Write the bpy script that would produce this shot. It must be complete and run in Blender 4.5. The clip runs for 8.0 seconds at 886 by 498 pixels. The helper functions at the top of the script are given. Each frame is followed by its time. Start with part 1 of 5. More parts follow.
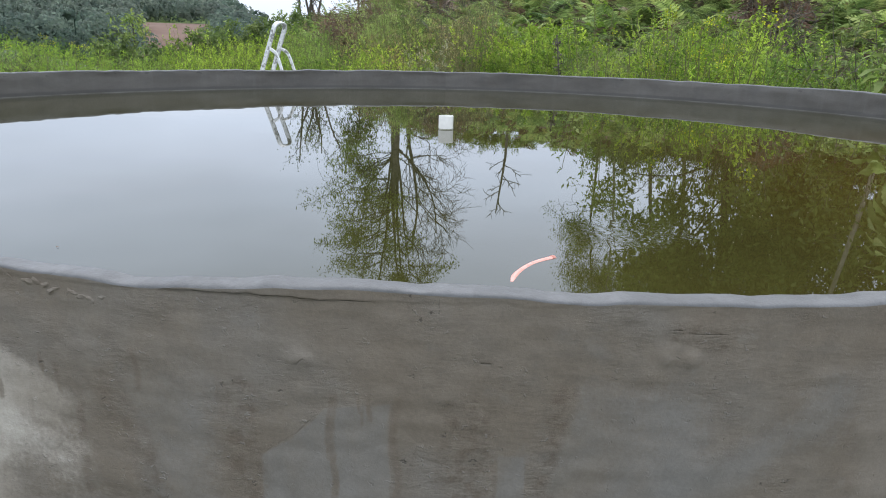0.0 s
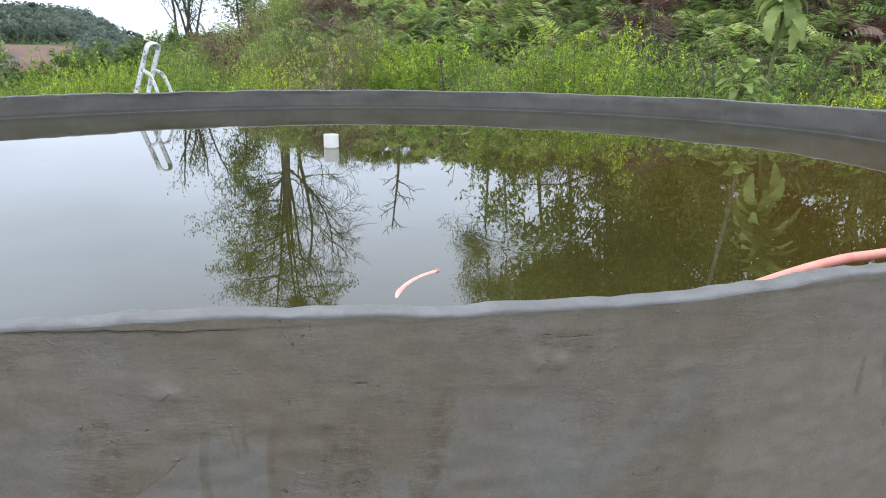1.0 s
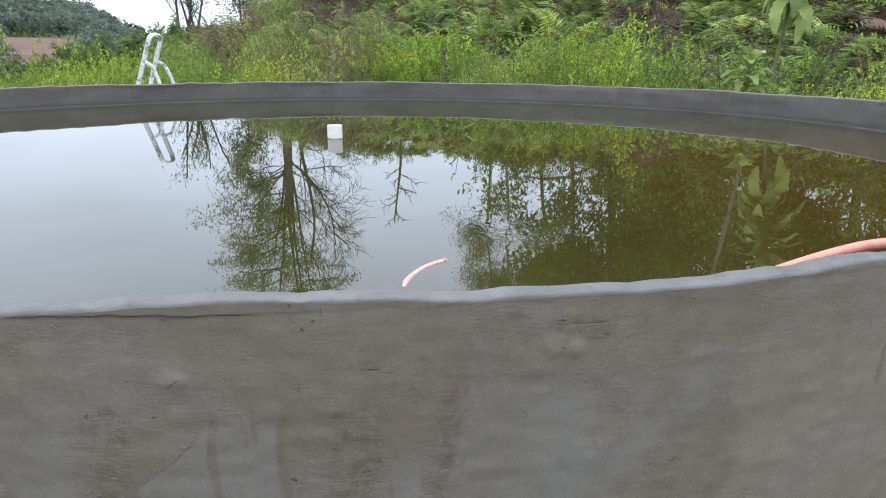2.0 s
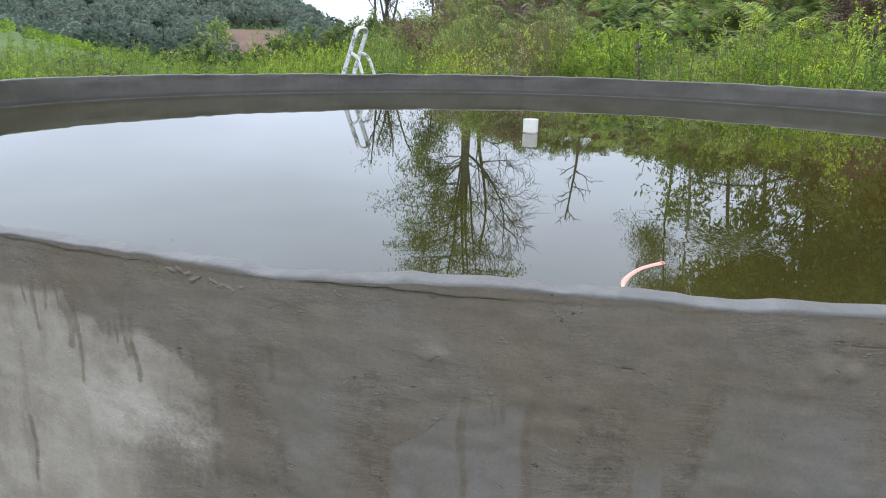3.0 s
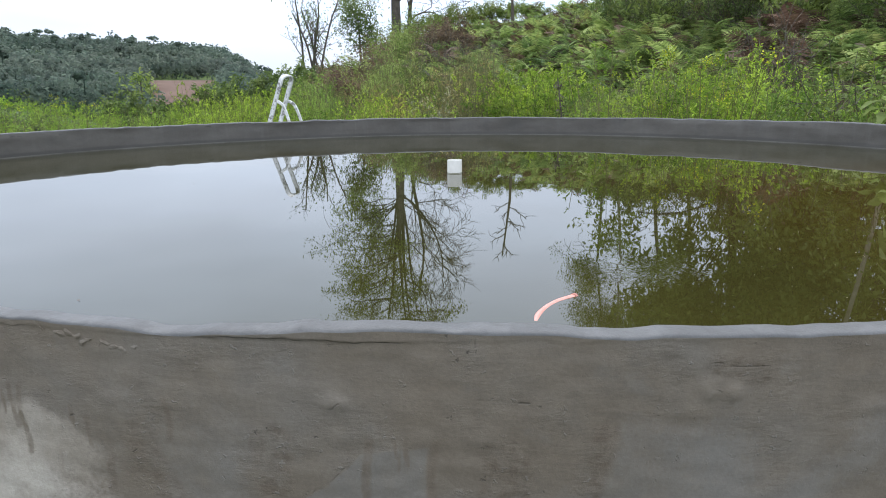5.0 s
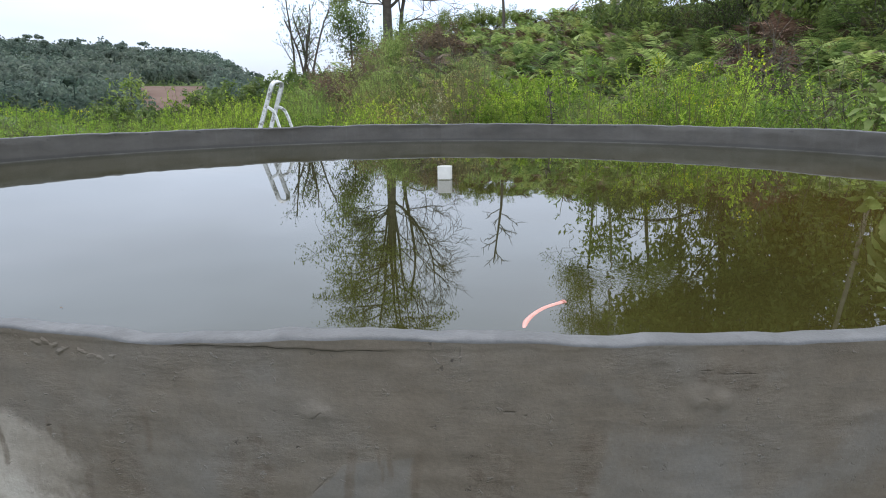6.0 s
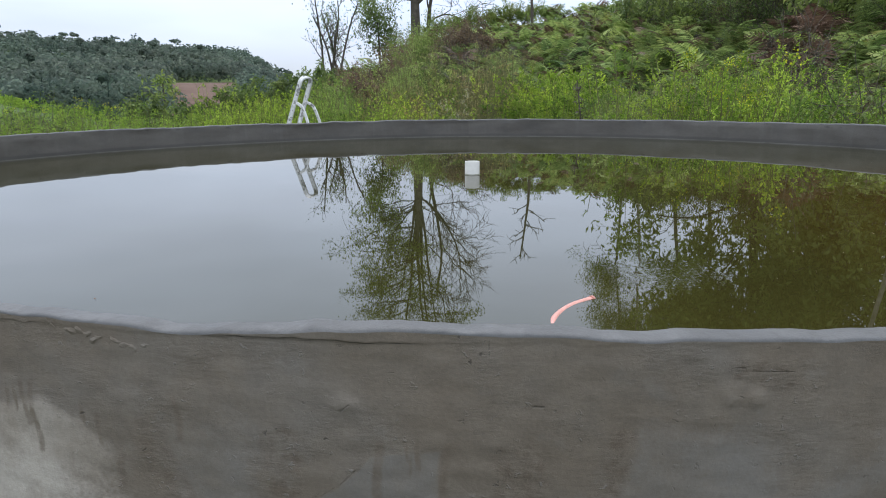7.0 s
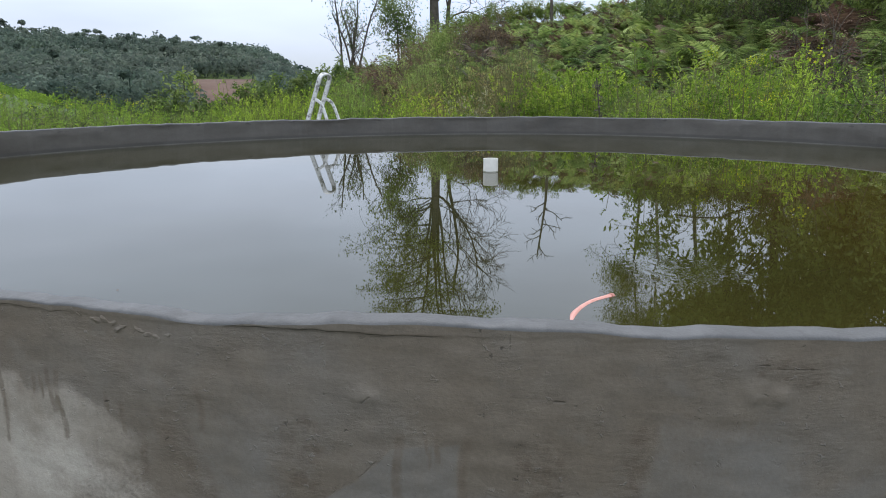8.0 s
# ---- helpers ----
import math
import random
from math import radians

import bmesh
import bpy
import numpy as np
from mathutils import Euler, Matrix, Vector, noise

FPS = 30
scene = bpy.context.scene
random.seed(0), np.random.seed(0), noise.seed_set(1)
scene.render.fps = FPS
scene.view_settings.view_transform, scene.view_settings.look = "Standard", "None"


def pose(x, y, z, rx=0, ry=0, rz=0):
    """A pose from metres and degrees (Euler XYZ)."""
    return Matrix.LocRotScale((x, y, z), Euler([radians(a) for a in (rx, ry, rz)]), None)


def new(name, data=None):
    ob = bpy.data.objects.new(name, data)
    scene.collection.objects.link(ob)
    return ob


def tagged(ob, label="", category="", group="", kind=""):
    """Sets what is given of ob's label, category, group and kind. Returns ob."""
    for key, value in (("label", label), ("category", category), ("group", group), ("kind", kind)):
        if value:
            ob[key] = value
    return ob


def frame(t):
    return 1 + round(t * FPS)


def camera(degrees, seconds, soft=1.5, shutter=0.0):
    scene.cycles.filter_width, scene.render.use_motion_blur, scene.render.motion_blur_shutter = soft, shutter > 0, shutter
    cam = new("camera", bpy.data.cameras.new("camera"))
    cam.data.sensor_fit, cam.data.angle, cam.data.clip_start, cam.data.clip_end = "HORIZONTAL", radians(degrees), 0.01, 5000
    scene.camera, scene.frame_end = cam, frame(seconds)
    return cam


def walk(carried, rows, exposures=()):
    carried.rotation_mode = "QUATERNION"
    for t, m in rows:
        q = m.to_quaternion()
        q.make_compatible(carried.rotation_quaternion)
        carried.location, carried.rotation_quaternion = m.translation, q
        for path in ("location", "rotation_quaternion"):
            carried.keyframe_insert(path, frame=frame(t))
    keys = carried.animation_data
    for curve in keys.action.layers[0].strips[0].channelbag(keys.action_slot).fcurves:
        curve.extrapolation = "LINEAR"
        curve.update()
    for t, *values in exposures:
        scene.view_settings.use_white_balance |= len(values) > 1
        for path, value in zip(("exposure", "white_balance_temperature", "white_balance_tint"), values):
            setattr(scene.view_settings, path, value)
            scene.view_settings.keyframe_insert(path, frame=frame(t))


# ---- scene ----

cam = camera(66.2, 8.0, soft=1.0)
PATH = [  # seconds, x, y, z, yaw, pitch, roll
    (0, 0.023, -3.663, 0.391, 0.47, -16.57, -1.27),
    (0.1, 0.026, -3.663, 0.391, -2.65, -16.44, -1.25),
    (0.2, 0.030, -3.662, 0.391, -4.42, -15.83, -0.99),
    (0.3, 0.034, -3.662, 0.392, -5.30, -15.80, -0.80),
    (0.4, 0.037, -3.662, 0.392, -6.68, -16.40, -0.87),
    (0.5, 0.041, -3.662, 0.392, -7.07, -16.12, -0.80),
    (0.6, 0.043, -3.663, 0.392, -7.12, -16.12, -0.24),
    (0.7, 0.045, -3.664, 0.393, -7.26, -16.14, -0.09),
    (0.8, 0.047, -3.665, 0.393, -8.14, -15.81, -0.31),
    (0.9, 0.050, -3.666, 0.393, -8.59, -15.47, -0.24),
    (1, 0.052, -3.667, 0.394, -8.68, -15.12, -0.26),
    (1.1, 0.052, -3.668, 0.394, -9.48, -15.03, -0.14),
    (1.2, 0.053, -3.668, 0.394, -9.85, -14.75, -0.13),
    (2.3, 0.028, -3.647, 0.377, -6.36, -15.87, -0.35),
    (2.4, 0.018, -3.653, 0.378, -4.26, -15.75, -0.20),
    (2.5, 0.008, -3.658, 0.379, -2.29, -15.96, -0.17),
    (2.6, -0.003, -3.658, 0.379, -0.69, -15.85, -0.67),
    (2.7, -0.014, -3.657, 0.379, 1.67, -15.70, -0.46),
    (2.8, -0.026, -3.657, 0.379, 4.53, -16.12, -0.52),
    (2.9, -0.037, -3.657, 0.379, 5.32, -16.36, -0.76),
    (3, -0.049, -3.656, 0.379, 6.25, -16.28, -1.13),
    (3.1, -0.054, -3.662, 0.380, 8.35, -15.93, -0.98),
    (3.2, -0.060, -3.669, 0.382, 10.28, -15.79, -0.89),
    (3.3, -0.066, -3.675, 0.383, 11.90, -15.27, -1.03),
    (3.4, -0.072, -3.681, 0.385, 13.75, -14.81, -1.00),
    (3.5, -0.078, -3.688, 0.386, 14.60, -14.51, -1.11),
    (3.6, -0.073, -3.686, 0.387, 15.11, -14.38, -1.27),
    (3.7, -0.068, -3.685, 0.387, 14.28, -14.03, -1.50),
    (3.8, -0.063, -3.683, 0.388, 12.30, -14.07, -1.99),
    (3.9, -0.058, -3.682, 0.389, 9.56, -14.14, -2.53),
    (4, -0.053, -3.680, 0.389, 7.98, -14.08, -2.19),
    (4.1, -0.045, -3.678, 0.388, 7.30, -13.90, -1.76),
    (4.2, -0.037, -3.675, 0.386, 5.50, -12.79, -1.57),
    (4.3, -0.030, -3.672, 0.384, 4.11, -13.22, -1.24),
    (4.4, -0.022, -3.670, 0.382, 2.26, -13.84, -1.45),
    (4.5, -0.014, -3.667, 0.381, 0.38, -13.60, -1.38),
    (4.6, -0.012, -3.666, 0.382, 0.03, -13.86, -0.91),
    (4.7, -0.010, -3.665, 0.382, 0.23, -14.15, -0.44),
    (4.8, -0.008, -3.664, 0.383, 0.18, -14.04, -0.19),
    (4.9, -0.006, -3.663, 0.384, 0.30, -13.43, 0.16),
    (5, -0.003, -3.662, 0.385, 0.56, -12.83, 0.61),
    (5.1, -0.001, -3.661, 0.390, 0.77, -12.42, 0.74),
    (5.2, 0.001, -3.661, 0.394, 0.08, -11.84, 0.99),
    (6.3, 0.004, -3.650, 0.381, 0.07, -12.65, 0.29),
    (6.4, 0.002, -3.649, 0.381, 0.59, -12.73, 0.19),
    (6.5, 0.000, -3.648, 0.381, 1.17, -12.48, 0.42),
    (6.6, 0.000, -3.648, 0.381, 1.67, -12.28, 0.45),
    (6.7, 0.000, -3.648, 0.380, 1.92, -12.39, 0.54),
    (6.8, 0.001, -3.649, 0.380, 2.04, -12.55, 0.57),
    (6.9, 0.001, -3.649, 0.380, 2.22, -12.64, 0.76),
    (7, 0.001, -3.649, 0.379, 2.11, -12.62, 0.57),
    (7.1, -0.001, -3.650, 0.380, 2.01, -12.52, 0.50),
    (7.2, -0.003, -3.651, 0.381, 2.43, -12.10, 0.55),
    (7.3, -0.005, -3.652, 0.382, 2.85, -11.93, 0.62),
    (7.4, -0.007, -3.652, 0.382, 3.08, -12.07, 0.48),
    (7.5, -0.009, -3.653, 0.383, 3.23, -11.95, 0.43),
    (7.6, -0.008, -3.653, 0.381, 3.77, -12.08, 0.53),
    (7.7, -0.007, -3.652, 0.380, 3.79, -12.13, 0.44),
    (7.8, -0.006, -3.652, 0.378, 3.47, -12.14, 0.40),
    (7.9, -0.005, -3.651, 0.377, 3.73, -12.26, 0.45),
    (8, -0.004, -3.650, 0.375, 3.60, -12.80, 0.31),
]
walk(cam, [(t, pose(x, y, z, 90 + pitch, roll, yaw)) for t, x, y, z, yaw, pitch, roll in PATH],
     exposures=[(0.0, 0.1), (0.5, 0.23), (1.0, 0.3), (2.5, 0.29), (3.5, 0.02), (4.3, -0.03), (5.0, 0.06), (6.4, -0.14), (8.0, -0.32)])

# ---- world and light: a bright overcast sky ----
SUN_EL, SUN_ROT = radians(58), radians(200)
world = bpy.data.worlds.new("overcast_sky")
scene.world = world
world.use_nodes = True
wn, wl = world.node_tree.nodes, world.node_tree.links
wn.clear()
w_out = wn.new("ShaderNodeOutputWorld")
w_bg = wn.new("ShaderNodeBackground")
w_bg.inputs["Strength"].default_value = 1.0
w_sky = wn.new("ShaderNodeTexSky")
w_sky.sky_type, w_sky.sun_disc = "NISHITA", False
w_sky.sun_elevation, w_sky.sun_rotation = SUN_EL, SUN_ROT
w_sky.dust_density, w_sky.air_density = 4.0, 1.0
w_co = wn.new("ShaderNodeTexCoord")
w_sep = wn.new("ShaderNodeSeparateXYZ")
w_ramp = wn.new("ShaderNodeValToRGB")  # an overcast sky is brighter overhead
w_ramp.color_ramp.elements[0].position, w_ramp.color_ramp.elements[0].color = 0.0, (0.96, 1.03, 1.12, 1)
w_ramp.color_ramp.elements[1].position, w_ramp.color_ramp.elements[1].color = 1.0, (2.25, 2.36, 2.52, 1)
for w_pos, w_lum in ((0.1, 1.2), (0.18, 1.46), (0.35, 1.9)):
    w_mid = w_ramp.color_ramp.elements.new(w_pos)
    w_mid.color = (w_lum * 0.92, w_lum * 1.045, w_lum * 1.28, 1)
w_map = wn.new("ShaderNodeMapping")
w_map.inputs["Scale"].default_value = (1.0, 1.0, 4.0)
w_cloud = wn.new("ShaderNodeTexNoise")
w_cloud.inputs["Scale"].default_value, w_cloud.inputs["Detail"].default_value = 2.2, 5.0
w_cr = wn.new("ShaderNodeMapRange")
w_cr.inputs["From Min"].default_value, w_cr.inputs["From Max"].default_value = 0.3, 0.7
w_cr.inputs["To Min"].default_value, w_cr.inputs["To Max"].default_value = 0.88, 1.1
w_mul = wn.new("ShaderNodeVectorMath")
w_mul.operation = "SCALE"
w_dim = wn.new("ShaderNodeVectorMath")
w_dim.operation = "SCALE"
w_dim.inputs["Scale"].default_value = 0.06
w_mix = wn.new("ShaderNodeMix")
w_mix.data_type = "RGBA"
w_mix.inputs["Factor"].default_value = 0.9
wl.new(w_co.outputs["Generated"], w_sep.inputs[0])
wl.new(w_sep.outputs["Z"], w_ramp.inputs["Fac"])
wl.new(w_co.outputs["Generated"], w_map.inputs["Vector"])
wl.new(w_map.outputs[0], w_cloud.inputs["Vector"])
wl.new(w_cloud.outputs["Fac"], w_cr.inputs["Value"])
wl.new(w_ramp.outputs["Color"], w_mul.inputs[0])
wl.new(w_cr.outputs["Result"], w_mul.inputs["Scale"])
wl.new(w_sky.outputs["Color"], w_dim.inputs[0])
wl.new(w_dim.outputs[0], w_mix.inputs["A"])
wl.new(w_mul.outputs[0], w_mix.inputs["B"])
wl.new(w_mix.outputs["Result"], w_bg.inputs["Color"])
wl.new(w_bg.outputs[0], w_out.inputs["Surface"])

sun_data = bpy.data.lights.new("sun", "SUN")
sun_data.energy, sun_data.angle, sun_data.color = 0.6, radians(25), (1.0, 0.97, 0.92)
sun = new("sun", sun_data)
sun.matrix_world = pose(0, 0, 30, 90 - 58, 0, 200)


# ---- materials ----
class Nodes:
    """Short ways to wire a node material."""

    def __init__(self, name):
        self.m = bpy.data.materials.new(name)
        self.m.use_nodes = True
        self.t = self.m.node_tree
        self.t.nodes.clear()
        self.out = self.t.nodes.new("ShaderNodeOutputMaterial")

    def n(self, kind, **inputs):
        node = self.t.nodes.new("ShaderNode" + kind)
        for k, v in inputs.items():
            self.put(node.inputs[k.replace("_", " ")], v)
        return node

    def put(self, socket, v):
        if hasattr(v, "is_output"):
            self.t.links.new(v, socket)
        else:
            socket.default_value = v

    def math(self, op, a, b=0.0, clamp=False):
        node = self.t.nodes.new("ShaderNodeMath")
        node.operation, node.use_clamp = op, clamp
        self.put(node.inputs[0], a)
        self.put(node.inputs[1], b)
        return node.outputs[0]

    def step(self, v, lo, hi, a=0.0, b=1.0):
        node = self.n("MapRange", Value=v, From_Min=lo, From_Max=hi, To_Min=a, To_Max=b)
        node.interpolation_type = "SMOOTHSTEP"
        return node.outputs[0]

    def noise(self, vec, scale, detail=4.0, rough=0.6):
        return self.n("TexNoise", Vector=vec, Scale=scale, Detail=detail, Roughness=rough).outputs["Fac"]

    def mix(self, fac, a, b, mode="MIX"):
        node = self.t.nodes.new("ShaderNodeMix")
        node.data_type, node.blend_type = "RGBA", mode
        for k, v in (("Factor", fac), ("A", a), ("B", b)):
            s = [i for i in node.inputs if i.name == k and i.type == ("VALUE" if k == "Factor" else "RGBA")][0]
            self.put(s, (*v, 1.0) if isinstance(v, tuple) and len(v) == 3 else v)
        return [o for o in node.outputs if o.type == "RGBA"][0]

    def ramp(self, fac, *stops):
        node = self.t.nodes.new("ShaderNodeValToRGB")
        e = node.color_ramp.elements
        while len(e) < len(stops):
            e.new(0.5)
        for el, (p, c) in zip(e, stops):
            el.position, el.color = p, (*c, 1)
        self.put(node.inputs[0], fac)
        return node.outputs[0]

    def obj(self):
        return self.n("TexCoord").outputs["Object"]

    def scaled(self, vec, x, y, z):
        return self.n("Mapping", Vector=vec, Scale=(x, y, z)).outputs[0]

    def bump(self, height, strength=0.5, dist=0.01, normal=None):
        node = self.n("Bump", Height=height, Strength=strength, Distance=dist)
        if normal is not None:
            self.put(node.inputs["Normal"], normal)
        return node.outputs[0]

    def finish(self, color, rough, normal=None, metal=0.0, ior=1.45, spec=0.5):
        p = self.n("BsdfPrincipled", Roughness=rough, Metallic=metal, IOR=ior)
        self.put(p.inputs["Base Color"], (*color, 1.0) if isinstance(color, tuple) else color)
        p.inputs["Specular IOR Level"].default_value = spec
        if normal is not None:
            self.put(p.inputs["Normal"], normal)
        self.t.links.new(p.outputs[0], self.out.inputs["Surface"])
        return self.m


def around(k):
    """Length along the tank's wall from its near side, height over the water, and both as a vector."""
    s = k.n("SeparateXYZ", Vector=k.obj())
    u = k.math("MULTIPLY", k.math("ARCTAN2", s.outputs[0], k.math("MULTIPLY", s.outputs[1], -1.0)), 3.046)
    z = k.math("SUBTRACT", s.outputs[2], 0.9)  # the tank's base lies 0.9 m below the water
    return u, z, k.n("CombineXYZ", X=u, Y=z, Z=0.0).outputs[0]


def outer_cement():
    k = Nodes("damp_cement_render")
    u, z, uv = around(k)

    def mark(name, lo=0.0, hi=1.0, ragged=0.0):
        """A mark laid on the wall, its edge made ragged by grain."""
        a = k.n("Attribute")
        a.attribute_name = name
        v = a.outputs["Fac"]
        if ragged:
            v = k.math("ADD", v, k.math("MULTIPLY", k.math("SUBTRACT", k.noise(uv, 120.0, 5.0, 0.7), 0.5), ragged))
        return k.step(v, lo, hi)

    pale, cool, tan = mark("pale", 0.1, 1.0, 0.8), mark("cool", 0.15, 1.0, 0.9), mark("tan", 0.05, 0.95, 0.3)
    run, crack, spot, pits = mark("run", 0.25, 0.95, 1.1), mark("crack", 0.35, 0.9, 0.9), mark("spot", 0.05, 1.0, 0.8), mark("pits", 0.1, 0.9, 0.3)
    col = k.ramp(k.noise(uv, 5.0, 5.0), (0.3, (0.134, 0.107, 0.077)), (0.5, (0.148, 0.124, 0.095)), (0.72, (0.163, 0.146, 0.123)))
    drag = k.noise(k.scaled(uv, 3.0, 10.0, 1.0), 3.0, 7.0, 0.7)
    col = k.mix(k.step(drag, 0.5, 0.7, 0.0, 0.34), col, (0.104, 0.09, 0.072))
    col = k.mix(k.step(k.noise(uv, 13.0, 6.0, 0.7), 0.54, 0.68, 0.0, 0.22), col, (0.185, 0.175, 0.16))
    cloud = k.noise(k.scaled(uv, 9.0, 5.0, 1.0), 1.0, 7.0, 0.68)
    # smoother, cooler patches; tan further along; washed-out render under the damp band
    col = k.mix(k.math("MULTIPLY", tan, 0.7), col, (0.186, 0.16, 0.129))
    col = k.mix(k.math("MULTIPLY", cool, k.step(cloud, 0.35, 0.7, 0.75, 0.25)), col, (0.176, 0.167, 0.153))
    wash = k.mix(k.step(cloud, 0.36, 0.62, 0.0, 0.95), (0.362, 0.326, 0.276), (0.268, 0.234, 0.19))
    wash = k.mix(k.step(k.noise(k.scaled(uv, 26.0, 5.0, 1.0), 1.0, 5.0, 0.6), 0.52, 0.68, 0.0, 0.5), wash, (0.19, 0.154, 0.118))
    col = k.mix(k.math("MULTIPLY", pale, 0.85), col, wash)
    col = k.mix(k.math("MULTIPLY", spot, 0.7), col, (0.46, 0.425, 0.37))
    # runs and rough brown pitting
    col = k.mix(k.math("MULTIPLY", run, k.step(k.noise(uv, 45.0, 4.0, 0.7), 0.3, 0.7, 0.4, 0.85)), col, (0.124, 0.098, 0.071))
    rust = k.math("MULTIPLY", pits, k.step(k.noise(uv, 60.0, 6.0, 0.75), 0.44, 0.62))
    col = k.mix(k.math("MULTIPLY", rust, 0.62), col, (0.098, 0.074, 0.052))
    # mottling at two sizes
    mid = k.step(k.noise(uv, 36.0, 6.0, 0.7), 0.3, 0.7, 0.91, 1.09)
    fine = k.step(k.noise(uv, 230.0, 4.0, 0.75), 0.3, 0.7, 0.93, 1.07)
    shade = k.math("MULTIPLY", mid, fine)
    col = k.mix(1.0, col, k.n("CombineXYZ", X=shade, Y=shade, Z=shade).outputs[0], "MULTIPLY")
    # grit: sand grains and pits, gathered in patches
    smooth = k.math("MAXIMUM", k.math("MAXIMUM", cool, k.math("MULTIPLY", tan, 0.6)), k.math("MULTIPLY", pale, 0.75))
    rubbed = k.math("MULTIPLY", k.step(k.noise(uv, 11.0, 4.0), 0.46, 0.62), k.step(smooth, 0.0, 1.0, 1.0, 0.3))
    rubbed = k.math("MAXIMUM", rubbed, pits)
    warp = k.n("VectorMath", Vector=k.n("TexNoise", Vector=uv, Scale=140.0, Detail=3.0).outputs["Color"])
    warp.operation = "SCALE"
    warp.inputs["Scale"].default_value = 0.02
    bent = k.n("VectorMath")
    k.put(bent.inputs[0], uv)
    k.put(bent.inputs[1], warp.outputs[0])
    vor = k.n("TexVoronoi", Vector=k.scaled(bent.outputs[0], 1.0, 1.4, 0.0), Scale=120.0)
    pick = k.n("SeparateXYZ", Vector=vor.outputs["Color"])
    lump = k.math("MULTIPLY", k.step(vor.outputs["Distance"], 0.34, 0.12), k.step(pick.outputs[0], 0.78, 0.8))
    lump = k.math("MULTIPLY", lump, k.step(rubbed, 0.0, 1.0, 0.12, 1.0))
    hole = k.math("MULTIPLY", k.step(vor.outputs["Distance"], 0.3, 0.1), k.step(pick.outputs[1], 0.93, 0.94))
    hole = k.math("MULTIPLY", hole, k.step(rubbed, 0.0, 1.0, 0.25, 1.0))
    col = k.mix(k.math("MULTIPLY", lump, 0.3), col, (0.24, 0.228, 0.21))
    col = k.mix(k.math("MULTIPLY", hole, 0.75), col, (0.05, 0.042, 0.033))
    col = k.mix(k.math("MULTIPLY", crack, 0.55), col, (0.06, 0.05, 0.041))
    rough = k.step(smooth, 0.0, 1.0, 0.72, 0.5)
    trowel = k.noise(k.scaled(uv, 12.0, 34.0, 1.0), 1.0, 7.0, 0.7)
    h = k.math("SUBTRACT", k.math("ADD", k.math("MULTIPLY", k.noise(uv, 80.0, 6.0, 0.75), 0.4), trowel), 0.7)
    h = k.math("MULTIPLY", h, k.math("MULTIPLY", k.step(rubbed, 0.0, 1.0, 0.4, 1.1), k.step(smooth, 0.0, 1.0, 1.0, 0.45)))
    h = k.math("ADD", h, k.math("SUBTRACT", k.math("MULTIPLY", lump, 0.4), k.math("MULTIPLY", hole, 0.5)))
    h = k.math("SUBTRACT", h, k.math("MULTIPLY", crack, 0.4))
    nrm = k.bump(h, 0.58, 0.006)
    nrm = k.bump(k.noise(uv, 300.0, 3.0, 0.7), 0.22, 0.0015, nrm)
    return k.finish(col, rough, nrm)


def rim_cement():
    k = Nodes("smooth_cement_rim")
    o = k.obj()
    a = k.noise(o, 9.0, 6.0, 0.7)
    col = k.ramp(a, (0.3, (0.088, 0.087, 0.086)), (0.7, (0.138, 0.137, 0.136)))
    col = k.mix(k.step(k.noise(o, 60.0, 5.0, 0.7), 0.5, 0.68, 0.0, 0.3), col, (0.07, 0.067, 0.063))
    col = k.mix(k.step(k.noise(o, 24.0, 5.0), 0.5, 0.66, 0.0, 0.45), col, (0.165, 0.163, 0.162))
    rough = k.step(k.noise(o, 18.0, 4.0), 0.35, 0.65, 0.48, 0.72)
    nrm = k.bump(k.noise(o, 45.0, 6.0, 0.7), 0.35, 0.005)
    return k.finish(col, rough, k.bump(k.noise(o, 220.0, 3.0, 0.7), 0.35, 0.002, nrm))


